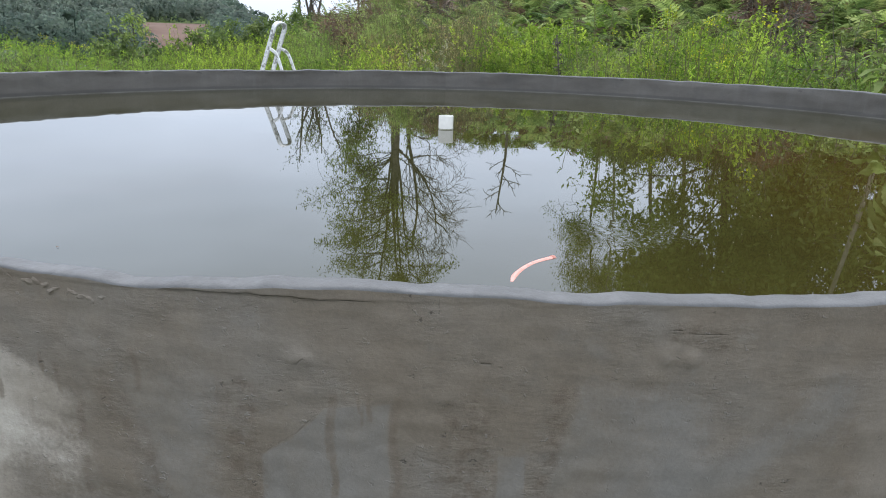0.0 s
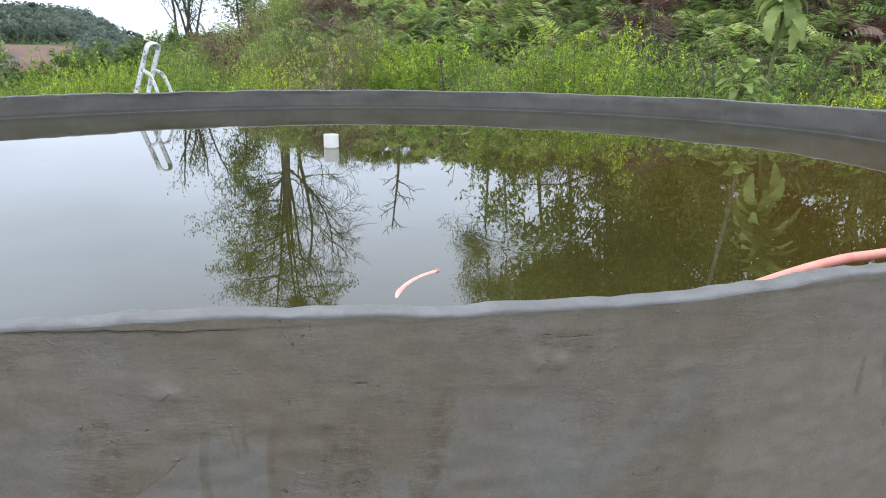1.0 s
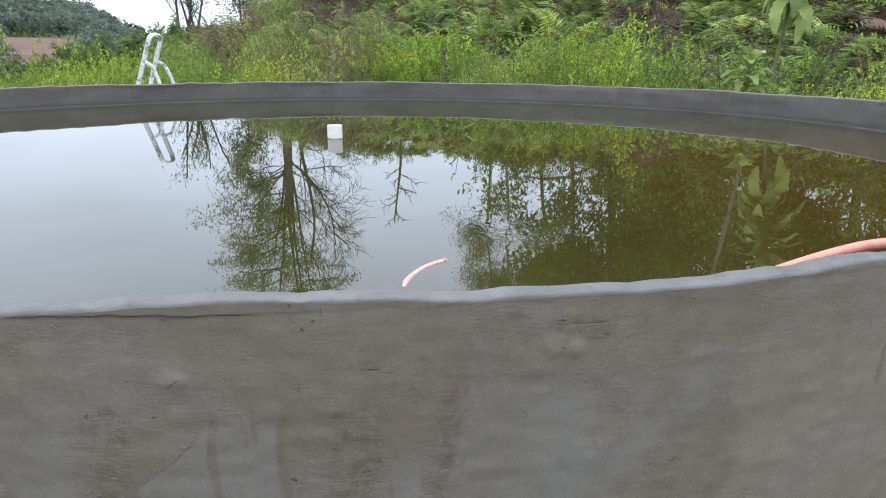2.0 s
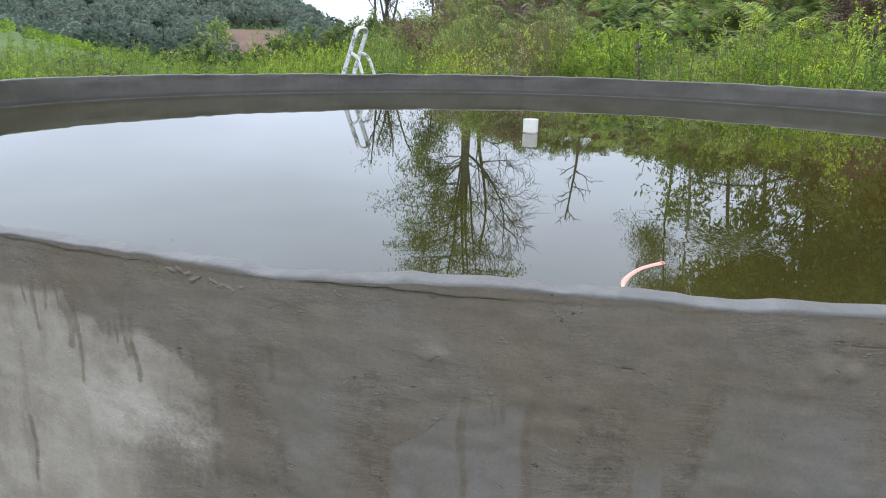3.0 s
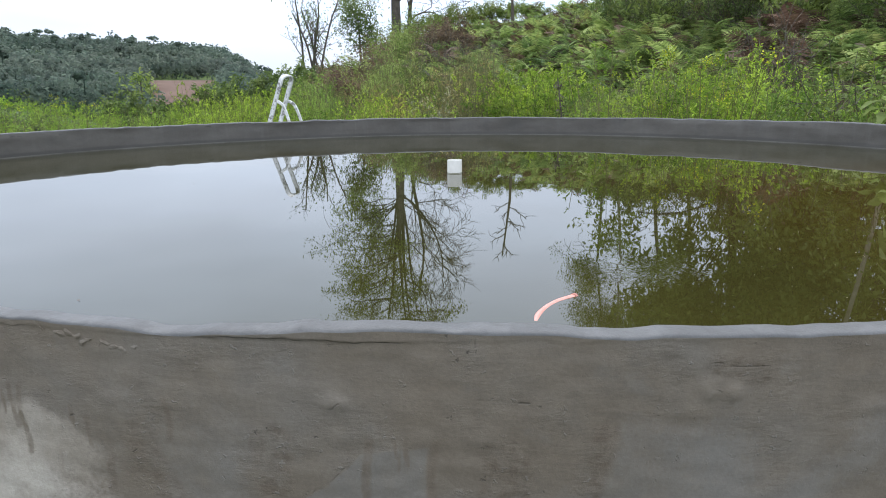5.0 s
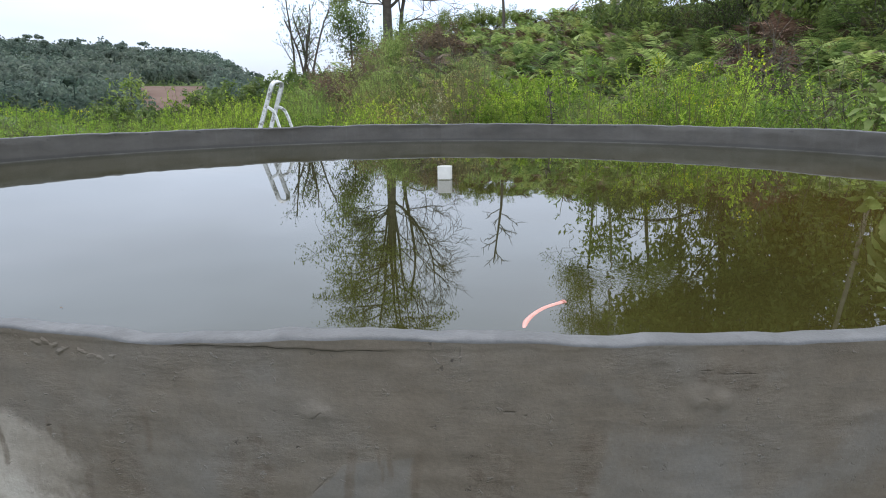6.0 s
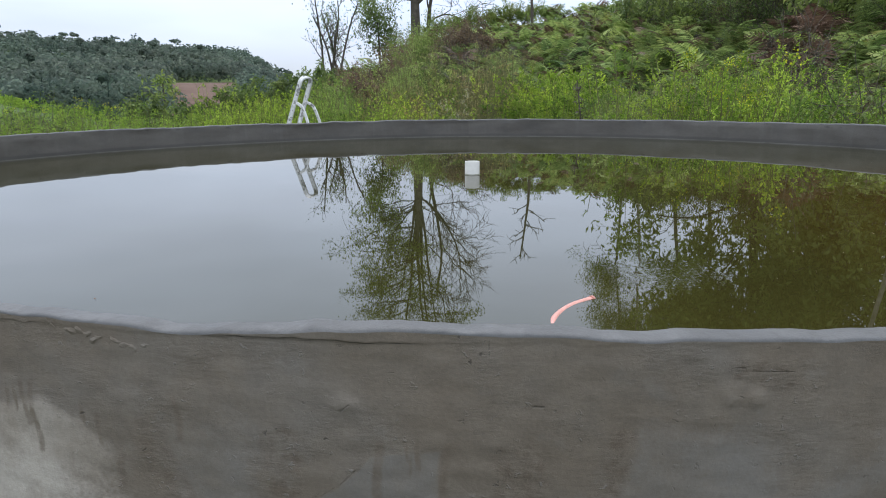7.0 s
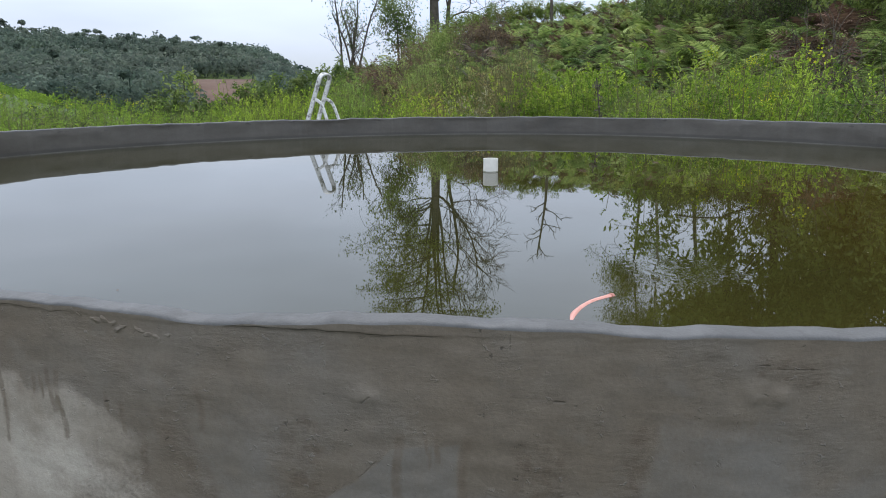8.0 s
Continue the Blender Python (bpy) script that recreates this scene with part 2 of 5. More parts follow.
def inner_cement():
    k = Nodes("tank_lining_cement")
    u, z, uv = around(k)
    a = k.noise(k.scaled(uv, 1.2, 3.0, 1.0), 2.0, 6.0)
    col = k.ramp(a, (0.3, (0.072, 0.065, 0.055)), (0.7, (0.124, 0.115, 0.101)))
    streak = k.noise(k.scaled(uv, 9.0, 0.8, 1.0), 1.0, 4.0)
    col = k.mix(k.step(streak, 0.5, 0.75, 0.0, 0.22), col, (0.18, 0.173, 0.16))
    col = k.mix(k.step(k.noise(uv, 4.0, 5.0), 0.5, 0.7, 0.0, 0.5), col, (0.075, 0.072, 0.066))
    fleck = k.noise(k.scaled(uv, 14.0, 60.0, 1.0), 1.0, 3.0)
    fleck = k.math("MULTIPLY", k.step(fleck, 0.58, 0.66, 0.0, 0.7), k.math("MULTIPLY", k.step(z, 0.125, 0.138), k.step(z, 0.158, 0.15)))
    col = k.mix(fleck, col, (0.045, 0.042, 0.038))
    damp = k.math("ADD", z, k.math("MULTIPLY", k.math("SUBTRACT", k.noise(k.scaled(uv, 5.0, 0.0, 1.0), 1.0, 3.0), 0.5), 0.03))
    col = k.mix(k.step(damp, 0.035, 0.02, 0.0, 0.6), col, (0.06, 0.058, 0.052))
    line = k.math("MULTIPLY", k.step(z, 0.0075, 0.004), k.step(k.noise(k.scaled(uv, 4.0, 0.0, 1.0), 1.0, 4.0), 0.3, 0.6, 0.05, 0.26))
    col = k.mix(line, col, (0.3, 0.29, 0.26))
    return k.finish(col, 0.55, k.bump(k.noise(k.obj(), 30.0, 6.0, 0.65), 0.5, 0.006))


def murky_water():
    k = Nodes("murky_green_water")
    o = k.obj()
    s = k.n("SeparateXYZ", Vector=o)
    a = k.noise(o, 0.8, 3.0)
    col = k.ramp(a, (0.3, (0.025, 0.026, 0.008)), (0.7, (0.036, 0.031, 0.008)))
    brown = k.math("MULTIPLY", k.step(s.outputs[0], 0.3, 1.6), k.step(s.outputs[1], 0.6, -1.2))
    col = k.mix(k.math("MULTIPLY", brown, 0.6), col, (0.06, 0.034, 0.006))
    # a small patch of ripples
    dx = k.math("SUBTRACT", s.outputs[0], 0.416)
    dy = k.math("SUBTRACT", s.outputs[1], -2.202)
    d = k.math("SQRT", k.math("ADD", k.math("MULTIPLY", dx, dx), k.math("MULTIPLY", dy, dy)))
    here = k.step(d, 0.2, 0.03)
    wave = k.n("TexWave", Vector=k.scaled(o, 1.0, 2.2, 1.0), Scale=9.0, Distortion=6.0, Detail=2.0).outputs["Fac"]
    h = k.math("ADD", k.math("MULTIPLY", k.math("MULTIPLY", wave, here), 0.15), k.math("MULTIPLY", k.noise(o, 3.0, 2.0), 0.35))
    return k.finish(col, 0.015, k.bump(h, 0.04, 0.02), ior=1.34)


def leaf_mat(name, dark, mid, light, rough=0.55, thru=0.25, patch=1.2, wilt=0.5, vary=0.0):
    """Foliage: each leaf differs a little, and patches of it more."""
    k = Nodes(name)
    isl = k.n("NewGeometry").outputs["Random Per Island"]
    big = k.noise(k.obj(), patch, 3.0)
    f = k.math("ADD", k.math("MULTIPLY", isl, 0.5), k.math("MULTIPLY", k.step(big, 0.3, 0.7), 0.5))
    col = k.ramp(f, (0.2, dark), (0.5, mid), (0.85, light))
    own = k.n("ObjectInfo").outputs["Random"]
    old = k.step(k.math("ADD", k.noise(k.obj(), 0.55 * patch, 4.0), k.math("MULTIPLY", own, 0.12)), 0.5, 0.74, 0.0, wilt)
    col = k.mix(old, col, (mid[0] * 1.25 + 0.02, mid[1] * 0.92, mid[2] * 0.9 + 0.01))
    tone = k.n("Attribute")
    tone.attribute_name = "tone"
    amount = k.math("ADD", 1.0, k.math("MULTIPLY", tone.outputs["Fac"], 0.5))
    warm = k.math("ADD", 1.0, k.math("MULTIPLY", tone.outputs["Fac"], 0.62))
    col = k.mix(1.0, col, k.n("CombineXYZ", X=warm, Y=amount, Z=amount).outputs[0], "MULTIPLY")
    if vary:
        amount = k.step(k.math("FRACT", k.math("MULTIPLY", own, 7.31)), 0.0, 1.0, 1 - vary, 1 + 0.6 * vary)
        col = k.mix(1.0, col, k.n("CombineXYZ", X=amount, Y=amount, Z=amount).outputs[0], "MULTIPLY")
    p = k.n("BsdfPrincipled", Roughness=rough)
    p.inputs["Specular IOR Level"].default_value = 0.3
    k.put(p.inputs["Base Color"], col)
    tr = k.n("BsdfTranslucent", Color=col)
    mx = k.n("MixShader", Fac=thru)
    k.t.links.new(p.outputs[0], mx.inputs[1])
    k.t.links.new(tr.outputs[0], mx.inputs[2])
    k.t.links.new(mx.outputs[0], k.out.inputs["Surface"])
    return k.m


def plain(name, a, b, scale, rough, metal=0.0, bump=0.3, dist=0.004):
    k = Nodes(name)
    n = k.noise(k.obj(), scale, 5.0)
    return k.finish(k.ramp(n, (0.3, a), (0.7, b)), rough, k.bump(k.noise(k.obj(), scale * 4, 5.0), bump, dist), metal)


def land():
    k = Nodes("weedy_ground")
    o = k.obj()
    n = k.noise(o, 0.8, 6.0)
    near = k.ramp(n, (0.3, (0.03, 0.035, 0.012)), (0.7, (0.06, 0.065, 0.022)))
    grass = k.ramp(k.noise(o, 0.25, 6.0), (0.3, (0.05, 0.09, 0.014)), (0.7, (0.095, 0.14, 0.028)))
    s = k.n("SeparateXYZ", Vector=o)
    d = k.math("SQRT", k.math("ADD", k.math("MULTIPLY", s.outputs[0], s.outputs[0]), k.math("MULTIPLY", s.outputs[1], s.outputs[1])))
    col = k.mix(k.step(d, 26.0, 36.0), near, grass)
    return k.finish(col, 0.95, k.bump(k.noise(o, 3.0, 6.0), 0.6, 0.05))


def scuffed_metal():
    """Pale worn aluminium with dark scuffs and dried cement."""
    k = Nodes("worn_aluminium")
    o = k.obj()
    col = k.ramp(k.noise(o, 40.0, 4.0), (0.3, (0.5, 0.5, 0.48)), (0.7, (0.78, 0.78, 0.77)))
    dark = k.step(k.noise(o, 21.0, 4.0, 0.6), 0.56, 0.59)
    col = k.mix(k.math("MULTIPLY", dark, 0.65), col, (0.075, 0.07, 0.062))
    return k.finish(col, 0.5, k.bump(k.noise(o, 120.0, 4.0), 0.3, 0.002), metal=0.15)


def hose_rubber():
    """Orange-red rubber, bleached to pink towards the hose's end."""
    k = Nodes("bleached_rubber_hose")
    o = k.obj()
    old = k.step(k.n("SeparateXYZ", Vector=o).outputs[0], -1.1, -1.65)
    n = k.noise(o, 40.0, 5.0)
    col = k.mix(old, k.ramp(n, (0.3, (0.58, 0.19, 0.14)), (0.7, (0.7, 0.3, 0.23))), k.ramp(n, (0.3, (0.62, 0.27, 0.22)), (0.7, (0.74, 0.38, 0.32))))
    return k.finish(col, 0.4, k.bump(k.noise(o, 160.0, 5.0), 0.1, 0.004))


def clear_drop():
    k = Nodes("water_drop")
    p = k.n("BsdfPrincipled", Roughness=0.02, IOR=1.33)
    p.inputs["Transmission Weight"].default_value = 0.9
    k.t.links.new(p.outputs[0], k.out.inputs["Surface"])
    return k.m


M_DROP = clear_drop()
M_OUT, M_RIM, M_IN, M_WATER = outer_cement(), rim_cement(), inner_cement(), murky_water()
M_WEED = leaf_mat("yellow_green_weed", (0.1, 0.175, 0.02), (0.255, 0.385, 0.042), (0.41, 0.53, 0.08), thru=0.5, wilt=0.4)
M_OLIVE = leaf_mat("brownish_olive_weed", (0.12, 0.115, 0.04), (0.24, 0.22, 0.085), (0.37, 0.34, 0.15), thru=0.4)
M_WEED2 = leaf_mat("grey_green_weed", (0.1, 0.155, 0.032), (0.22, 0.3, 0.07), (0.37, 0.45, 0.15), thru=0.42, wilt=0.5)
M_MIDGREEN = leaf_mat("mid_green_weed", (0.085, 0.15, 0.028), (0.195, 0.315, 0.055), (0.33, 0.46, 0.095), thru=0.42, wilt=0.35)
M_MEADOW = leaf_mat("meadow_green", (0.11, 0.2, 0.028), (0.21, 0.345, 0.045), (0.33, 0.47, 0.075), thru=0.5, wilt=0.3)
M_SEED = leaf_mat("pale_seed_weed", (0.2, 0.22, 0.13), (0.36, 0.37, 0.24), (0.5, 0.5, 0.36), thru=0.35, wilt=0.3)
M_GRASS = leaf_mat("straw_grass", (0.12, 0.16, 0.03), (0.21, 0.25, 0.06), (0.33, 0.34, 0.12))
M_FERN = leaf_mat("bracken_green", (0.106, 0.165, 0.05), (0.22, 0.305, 0.09), (0.34, 0.42, 0.152), thru=0.45, wilt=0.7, vary=0.42)
M_FERN_DRY = leaf_mat("dead_bracken_brown", (0.078, 0.052, 0.038), (0.142, 0.1, 0.072), (0.2, 0.148, 0.106), thru=0.2)
M_BUSH = leaf_mat("dark_bush_leaf", (0.06, 0.095, 0.028), (0.13, 0.19, 0.05), (0.22, 0.29, 0.09), thru=0.36)
M_DRY = leaf_mat("dry_brown_leaf", (0.1, 0.07, 0.04), (0.185, 0.133, 0.078), (0.28, 0.21, 0.13), thru=0.2)
M_TREE = leaf_mat("tree_leaf", (0.12, 0.165, 0.04), (0.215, 0.28, 0.07), (0.31, 0.38, 0.11), thru=0.55, wilt=0.25)
# distance haze is put into this leaf colour: paler, bluer, little contrast
M_FAR = leaf_mat("hazed_forest_leaf", (0.106, 0.144, 0.117), (0.125, 0.168, 0.128), (0.146, 0.193, 0.14), thru=0.68, patch=0.03, wilt=0.2)
M_BROAD = leaf_mat("broad_leaf_green", (0.17, 0.24, 0.065), (0.26, 0.345, 0.105), (0.36, 0.44, 0.165), rough=0.75, thru=0.4, wilt=0.5, vary=0.35, patch=5.0)
M_YELLOW = leaf_mat("yellow_flower", (0.4, 0.43, 0.012), (0.52, 0.54, 0.02), (0.62, 0.62, 0.05), wilt=0.1)
M_STEM = plain("green_brown_stem", (0.09, 0.1, 0.03), (0.17, 0.16, 0.06), 8.0, 0.7)
M_BARK = plain("grey_brown_bark", (0.052, 0.043, 0.034), (0.13, 0.11, 0.088), 9.0, 0.85, bump=0.8, dist=0.02)
M_PALE = plain("pale_bark", (0.2, 0.18, 0.14), (0.36, 0.33, 0.27), 9.0, 0.8, bump=0.5, dist=0.01)
M_SOIL = land()
M_FIELD = plain("bare_ploughed_field", (0.105, 0.058, 0.04), (0.16, 0.098, 0.07), 0.15, 0.95)
M_PVC = plain("white_plastic_pipe", (0.56, 0.55, 0.5), (0.64, 0.63, 0.58), 30.0, 0.4, bump=0.05)
M_HOSE = hose_rubber()
M_ALU = scuffed_metal()


# ---- building tools ----
def vnoise(P, scale, seed=0):
    """Smooth value noise, -1 to 1, at the points P."""
    p = np.asarray(P, float) * scale + 31.7 * seed
    i = np.floor(p).astype(np.int64)
    f = p - i
    f = f * f * (3 - 2 * f)
    out = 0.0
    for dx in (0, 1):
        for dy in (0, 1):
            for dz in (0, 1):
                h = ((i[..., 0] + dx) * 73856093) ^ ((i[..., 1] + dy) * 19349663) ^ ((i[..., 2] + dz) * 83492791)
                h = (((h ^ (h >> 13)) & 0xFFFFFF) * 1274126177) & 0xFFFFFFFF
                v = ((h ^ (h >> 16)) & 65535) / 32767.5 - 1
                wt = (f[..., 0] if dx else 1 - f[..., 0]) * (f[..., 1] if dy else 1 - f[..., 1]) * (f[..., 2] if dz else 1 - f[..., 2])
                out = out + v * wt
    return out


def sstep(v, lo, hi):
    k = np.clip((v - lo) / (hi - lo), 0, 1)
    return k * k * (3 - 2 * k)


def quads(name, V, F, mats, mi=None, smooth=False):
    """A mesh out of arrays of corners and four-cornered faces."""
    V, F = np.asarray(V, np.float32).reshape(-1, 3), np.asarray(F, np.int32).reshape(-1, 4)
    me = bpy.data.meshes.new(name)
    me.vertices.add(len(V))
    me.vertices.foreach_set("co", V.ravel())
    me.loops.add(F.size)
    me.loops.foreach_set("vertex_index", F.ravel())
    me.polygons.add(len(F))
    me.polygons.foreach_set("loop_start", np.arange(0, F.size, 4, dtype=np.int32))
    if mi is not None:
        me.polygons.foreach_set("material_index", np.asarray(mi, np.int32))
    me.polygons.foreach_set("use_smooth", np.full(len(F), smooth))
    for m in mats:
        me.materials.append(m)
    me.update(calc_edges=True)
    return me


class Geo:
    """Gathers four-cornered faces for one mesh."""

    def __init__(self):
        self.V, self.F, self.M, self.count = [], [], [], 0

    def add(self, V, F, m=0):
        V, F = np.asarray(V, float).reshape(-1, 3), np.asarray(F, int).reshape(-1, 4)
        self.V.append(V)
        self.F.append(F + self.count)
        self.M.append(np.full(len(F), m) if np.isscalar(m) else np.asarray(m))
        self.count += len(V)

    def arrays(self):
        return np.concatenate(self.V), np.concatenate(self.F), np.concatenate(self.M)

    def mesh(self, name, mats, smooth=False):
        V, F, Mi = self.arrays()
        return quads(name, V, F, mats, Mi, smooth)

    def tube(self, pts, radii, sides=5, m=0, caps=False):
        pts, radii = np.asarray(pts, float), np.broadcast_to(np.asarray(radii, float), (len(pts),))
        tan = np.gradient(pts, axis=0)
        tan /= np.linalg.norm(tan, axis=1)[:, None] + 1e-9
        ref = np.array([0.31, 0.95, 0.05]) if abs(tan[0, 2]) > 0.8 else np.array([0, 0, 1.0])
        a = np.cross(tan, ref)
        a /= np.linalg.norm(a, axis=1)[:, None] + 1e-9
        b = np.cross(tan, a)
        ang = np.linspace(0, 2 * np.pi, sides, endpoint=False)
        V = pts[:, None] + radii[:, None, None] * (np.cos(ang)[None, :, None] * a[:, None] + np.sin(ang)[None, :, None] * b[:, None])
        n = len(pts)
        i, j = np.meshgrid(np.arange(n - 1), np.arange(sides), indexing="ij")
        j2 = (j + 1) % sides
        F = np.stack([i * sides + j, i * sides + j2, (i + 1) * sides + j2, (i + 1) * sides + j], -1)
        V = V.reshape(-1, 3)
        F = F.reshape(-1, 4)
        if caps and sides % 2 == 0:
            for base in (0, (n - 1) * sides):
                c = [[base + q, base + q + 1, base + sides - 2 - q, base + sides - 1 - q] for q in range(sides // 2 - 1)]
                F = np.concatenate([F, np.array(c)])
        self.add(V, F, m)

    def leaves(self, P, D, L, Wd, m=0, rng=None, droop=0.15):
        """Leaves, one diamond each, folded along the middle: base P, way D, length L, width Wd."""
        P, D = np.asarray(P, float), np.asarray(D, float)
        n = len(P)
        D = D / (np.linalg.norm(D, axis=1)[:, None] + 1e-9)
        r = rng.normal(size=(n, 3))
        s = np.cross(D, r)
        s /= np.linalg.norm(s, axis=1)[:, None] + 1e-9
        L, Wd = np.broadcast_to(L, n)[:, None], np.broadcast_to(Wd, n)[:, None]
        mid = P + D * L * 0.45
        tip = P + D * L - np.array([0, 0, 1.0]) * L * droop
        V = np.stack([P, mid + s * Wd / 2, tip, mid - s * Wd / 2], 1).reshape(-1, 3)
        F = np.arange(4 * n).reshape(-1, 4)
        self.add(V, F, m)


def part(name, me, parent, label=""):
    ob = new(name, me)
    ob.parent = parent
    return tagged(ob, label)


def empty(name, m, label, category, group="", kind=""):
    ob = new(name)
    ob.matrix_world = m
    return tagged(ob, label, category, group, kind)


def at(az, dist):
    """The plan's point at an angle to the left of straight ahead and a distance from where one stands."""
    return -math.sin(radians(az)) * dist, -3.66 + math.cos(radians(az)) * dist


def ground_z(x, y):
    """Height of the land: a flat round the tank, a bank that climbs behind it, a valley and hills beyond the meadow."""
    x, y = np.asarray(x, float), np.asarray(y, float)
    d = np.hypot(x, y + 3.66)
    az = np.degrees(np.arctan2(-x, y + 3.66))
    P = np.stack([x, y, np.zeros_like(x)], -1)
    z = -0.9 + 0.05 * vnoise(P, 0.4) + 0.03 * vnoise(P, 1.3, 2)
    # the bank climbs from behind the tank to a crest that is higher on one side
    crest = np.interp(az, [-60, -30, -15, -6.5, 0, 2, 4.3, 8, 11, 19], [7.6, 7.3, 6.5, 5.7, 5.2, 4.8, 4.0, 2.7, 1.9, 0.0])
    foot = np.interp(az, [-50, -25, -16, -11], [7.0, 8.0, 9.0, 14.0])
    slope = np.clip((d - foot) / (44.0 - foot), 0, 1)
    left = sstep(az, 11.0, 19.0)
    behind = sstep(np.abs(az), 100.0, 80.0)
    z = z + (crest * slope + 0.3 * sstep(slope, 0.05, 0.3) * vnoise(P, 0.3, 7) * (1 - left) - 0.12 * np.clip(d - 47, 0, 40) * sstep(az, -16, -8) * (1 - left)) * behind
    valley = -3.5 * sstep(d, 35, 75) + 9.0 * sstep(d, 95, 200)
    hill = (7.0 + 0.42 * np.clip(az - 14, 0, 30)) * sstep(d, 200, 300) * (1 + 0.15 * vnoise(P, 0.02, 9))
    near_hill = np.interp(az, [26, 30.6, 40.7, 47, 60], [0.0, 3.0, 7.0, 9.2, 11.0]) * np.exp(-(((d - 75) / 28) ** 2))
    z = z + left * behind * (valley + hill + near_hill)
    far = sstep(d, 320, 1500)
    return z + far * (8 * vnoise(P, 0.004, 3))


# ---- ground ----
def make_ground():
    az = np.radians(np.concatenate([np.arange(-180, -60, 4), np.arange(-60, 70, 0.75), np.arange(70, 180, 4)]))
    d = np.concatenate([[0.0], np.geomspace(0.6, 40, 70), np.geomspace(42, 2500, 60)])
    A, D = np.meshgrid(az, d)
    X, Y = -np.sin(A) * D, -3.66 + np.cos(A) * D
    V = np.stack([X, Y, ground_z(X, Y)], -1)
    n, m = A.shape
    i, j = np.meshgrid(np.arange(n - 1), np.arange(m), indexing="ij")
    F = np.stack([i * m + j, i * m + (j + 1) % m, (i + 1) * m + (j + 1) % m, (i + 1) * m + j], -1)
    ob = new("ground", quads("ground", V, F, [M_SOIL], smooth=True))
    tagged(ob, "weedy green-brown earth rising into an overgrown bank", "ground", kind="structure")

    A, D = np.meshgrid(np.radians(np.linspace(18.3, 23.6, 40)), np.linspace(112, 206, 40))
    X, Y = -np.sin(A) * D, -3.66 + np.cos(A) * D
    V = np.stack([X, Y, ground_z(X, Y) + 0.12], -1)
    n, m = A.shape
    i, j = np.meshgrid(np.arange(n - 1), np.arange(m - 1), indexing="ij")
    F = np.stack([i * m + j, i * m + j + 1, (i + 1) * m + j + 1, (i + 1) * m + j], -1)
    ob = new("field", quads("field", V, F, [M_FIELD], smooth=True))
    tagged(ob, "bare reddish-brown ploughed field below the far forest", "field", kind="structure")


make_ground()


# ---- the round cement tank ----
R_IN, R_OUT, RIM_Z, FLOOR_Z = 3.0, 3.029, 0.163, -0.87
OVAL = ((2, 0.0187, -0.0177), (3, -0.031, -0.003), (4, 0.0433, 0.0018))  # the tank is not quite round
TH = np.radians(np.concatenate([np.arange(-180, -24, 0.6), np.arange(-24, -17, 0.12), np.arange(-17, 17, 0.062), np.arange(17, 24, 0.12), np.arange(24, 180, 0.6)]))


def ring_mesh(name, r, z, mat, smooth=True):
    """A band round the tank: rows of radius and height, each an array over the angles TH."""
    r = r + sum(c * np.cos(n * (TH - np.pi / 2)) + s * np.sin(n * (TH - np.pi / 2)) for n, c, s in OVAL)[None] * np.clip(r, 0, 1)
    V = np.stack([r * np.sin(TH)[None], -r * np.cos(TH)[None], z], -1)
    n, m = r.shape
    i, j = np.meshgrid(np.arange(n - 1), np.arange(m), indexing="ij")
    F = np.stack([i * m + j, i * m + (j + 1) % m, (i + 1) * m + (j + 1) % m, (i + 1) * m + j], -1)
    return quads(name, V, F, [mat], smooth=smooth)


def wall_points(r, z):
    return np.stack([r * np.sin(TH)[None] + 0 * z, -r * np.cos(TH)[None] + 0 * z, z + 0 * TH[None]], -1)


def near_line(u, z, line):
    """Distance of the points (u, z) from a broken line."""
    best = np.full_like(u, 9.0)
    for (u0, z0), (u1, z1) in zip(line[:-1], line[1:]):
        t = np.clip(((u - u0) * (u1 - u0) + (z - z0) * (z1 - z0)) / ((u1 - u0) ** 2 + (z1 - z0) ** 2), 0, 1)
        best = np.minimum(best, np.hypot(u - u0 - t * (u1 - u0), z - z0 - t * (z1 - z0)))
    return best


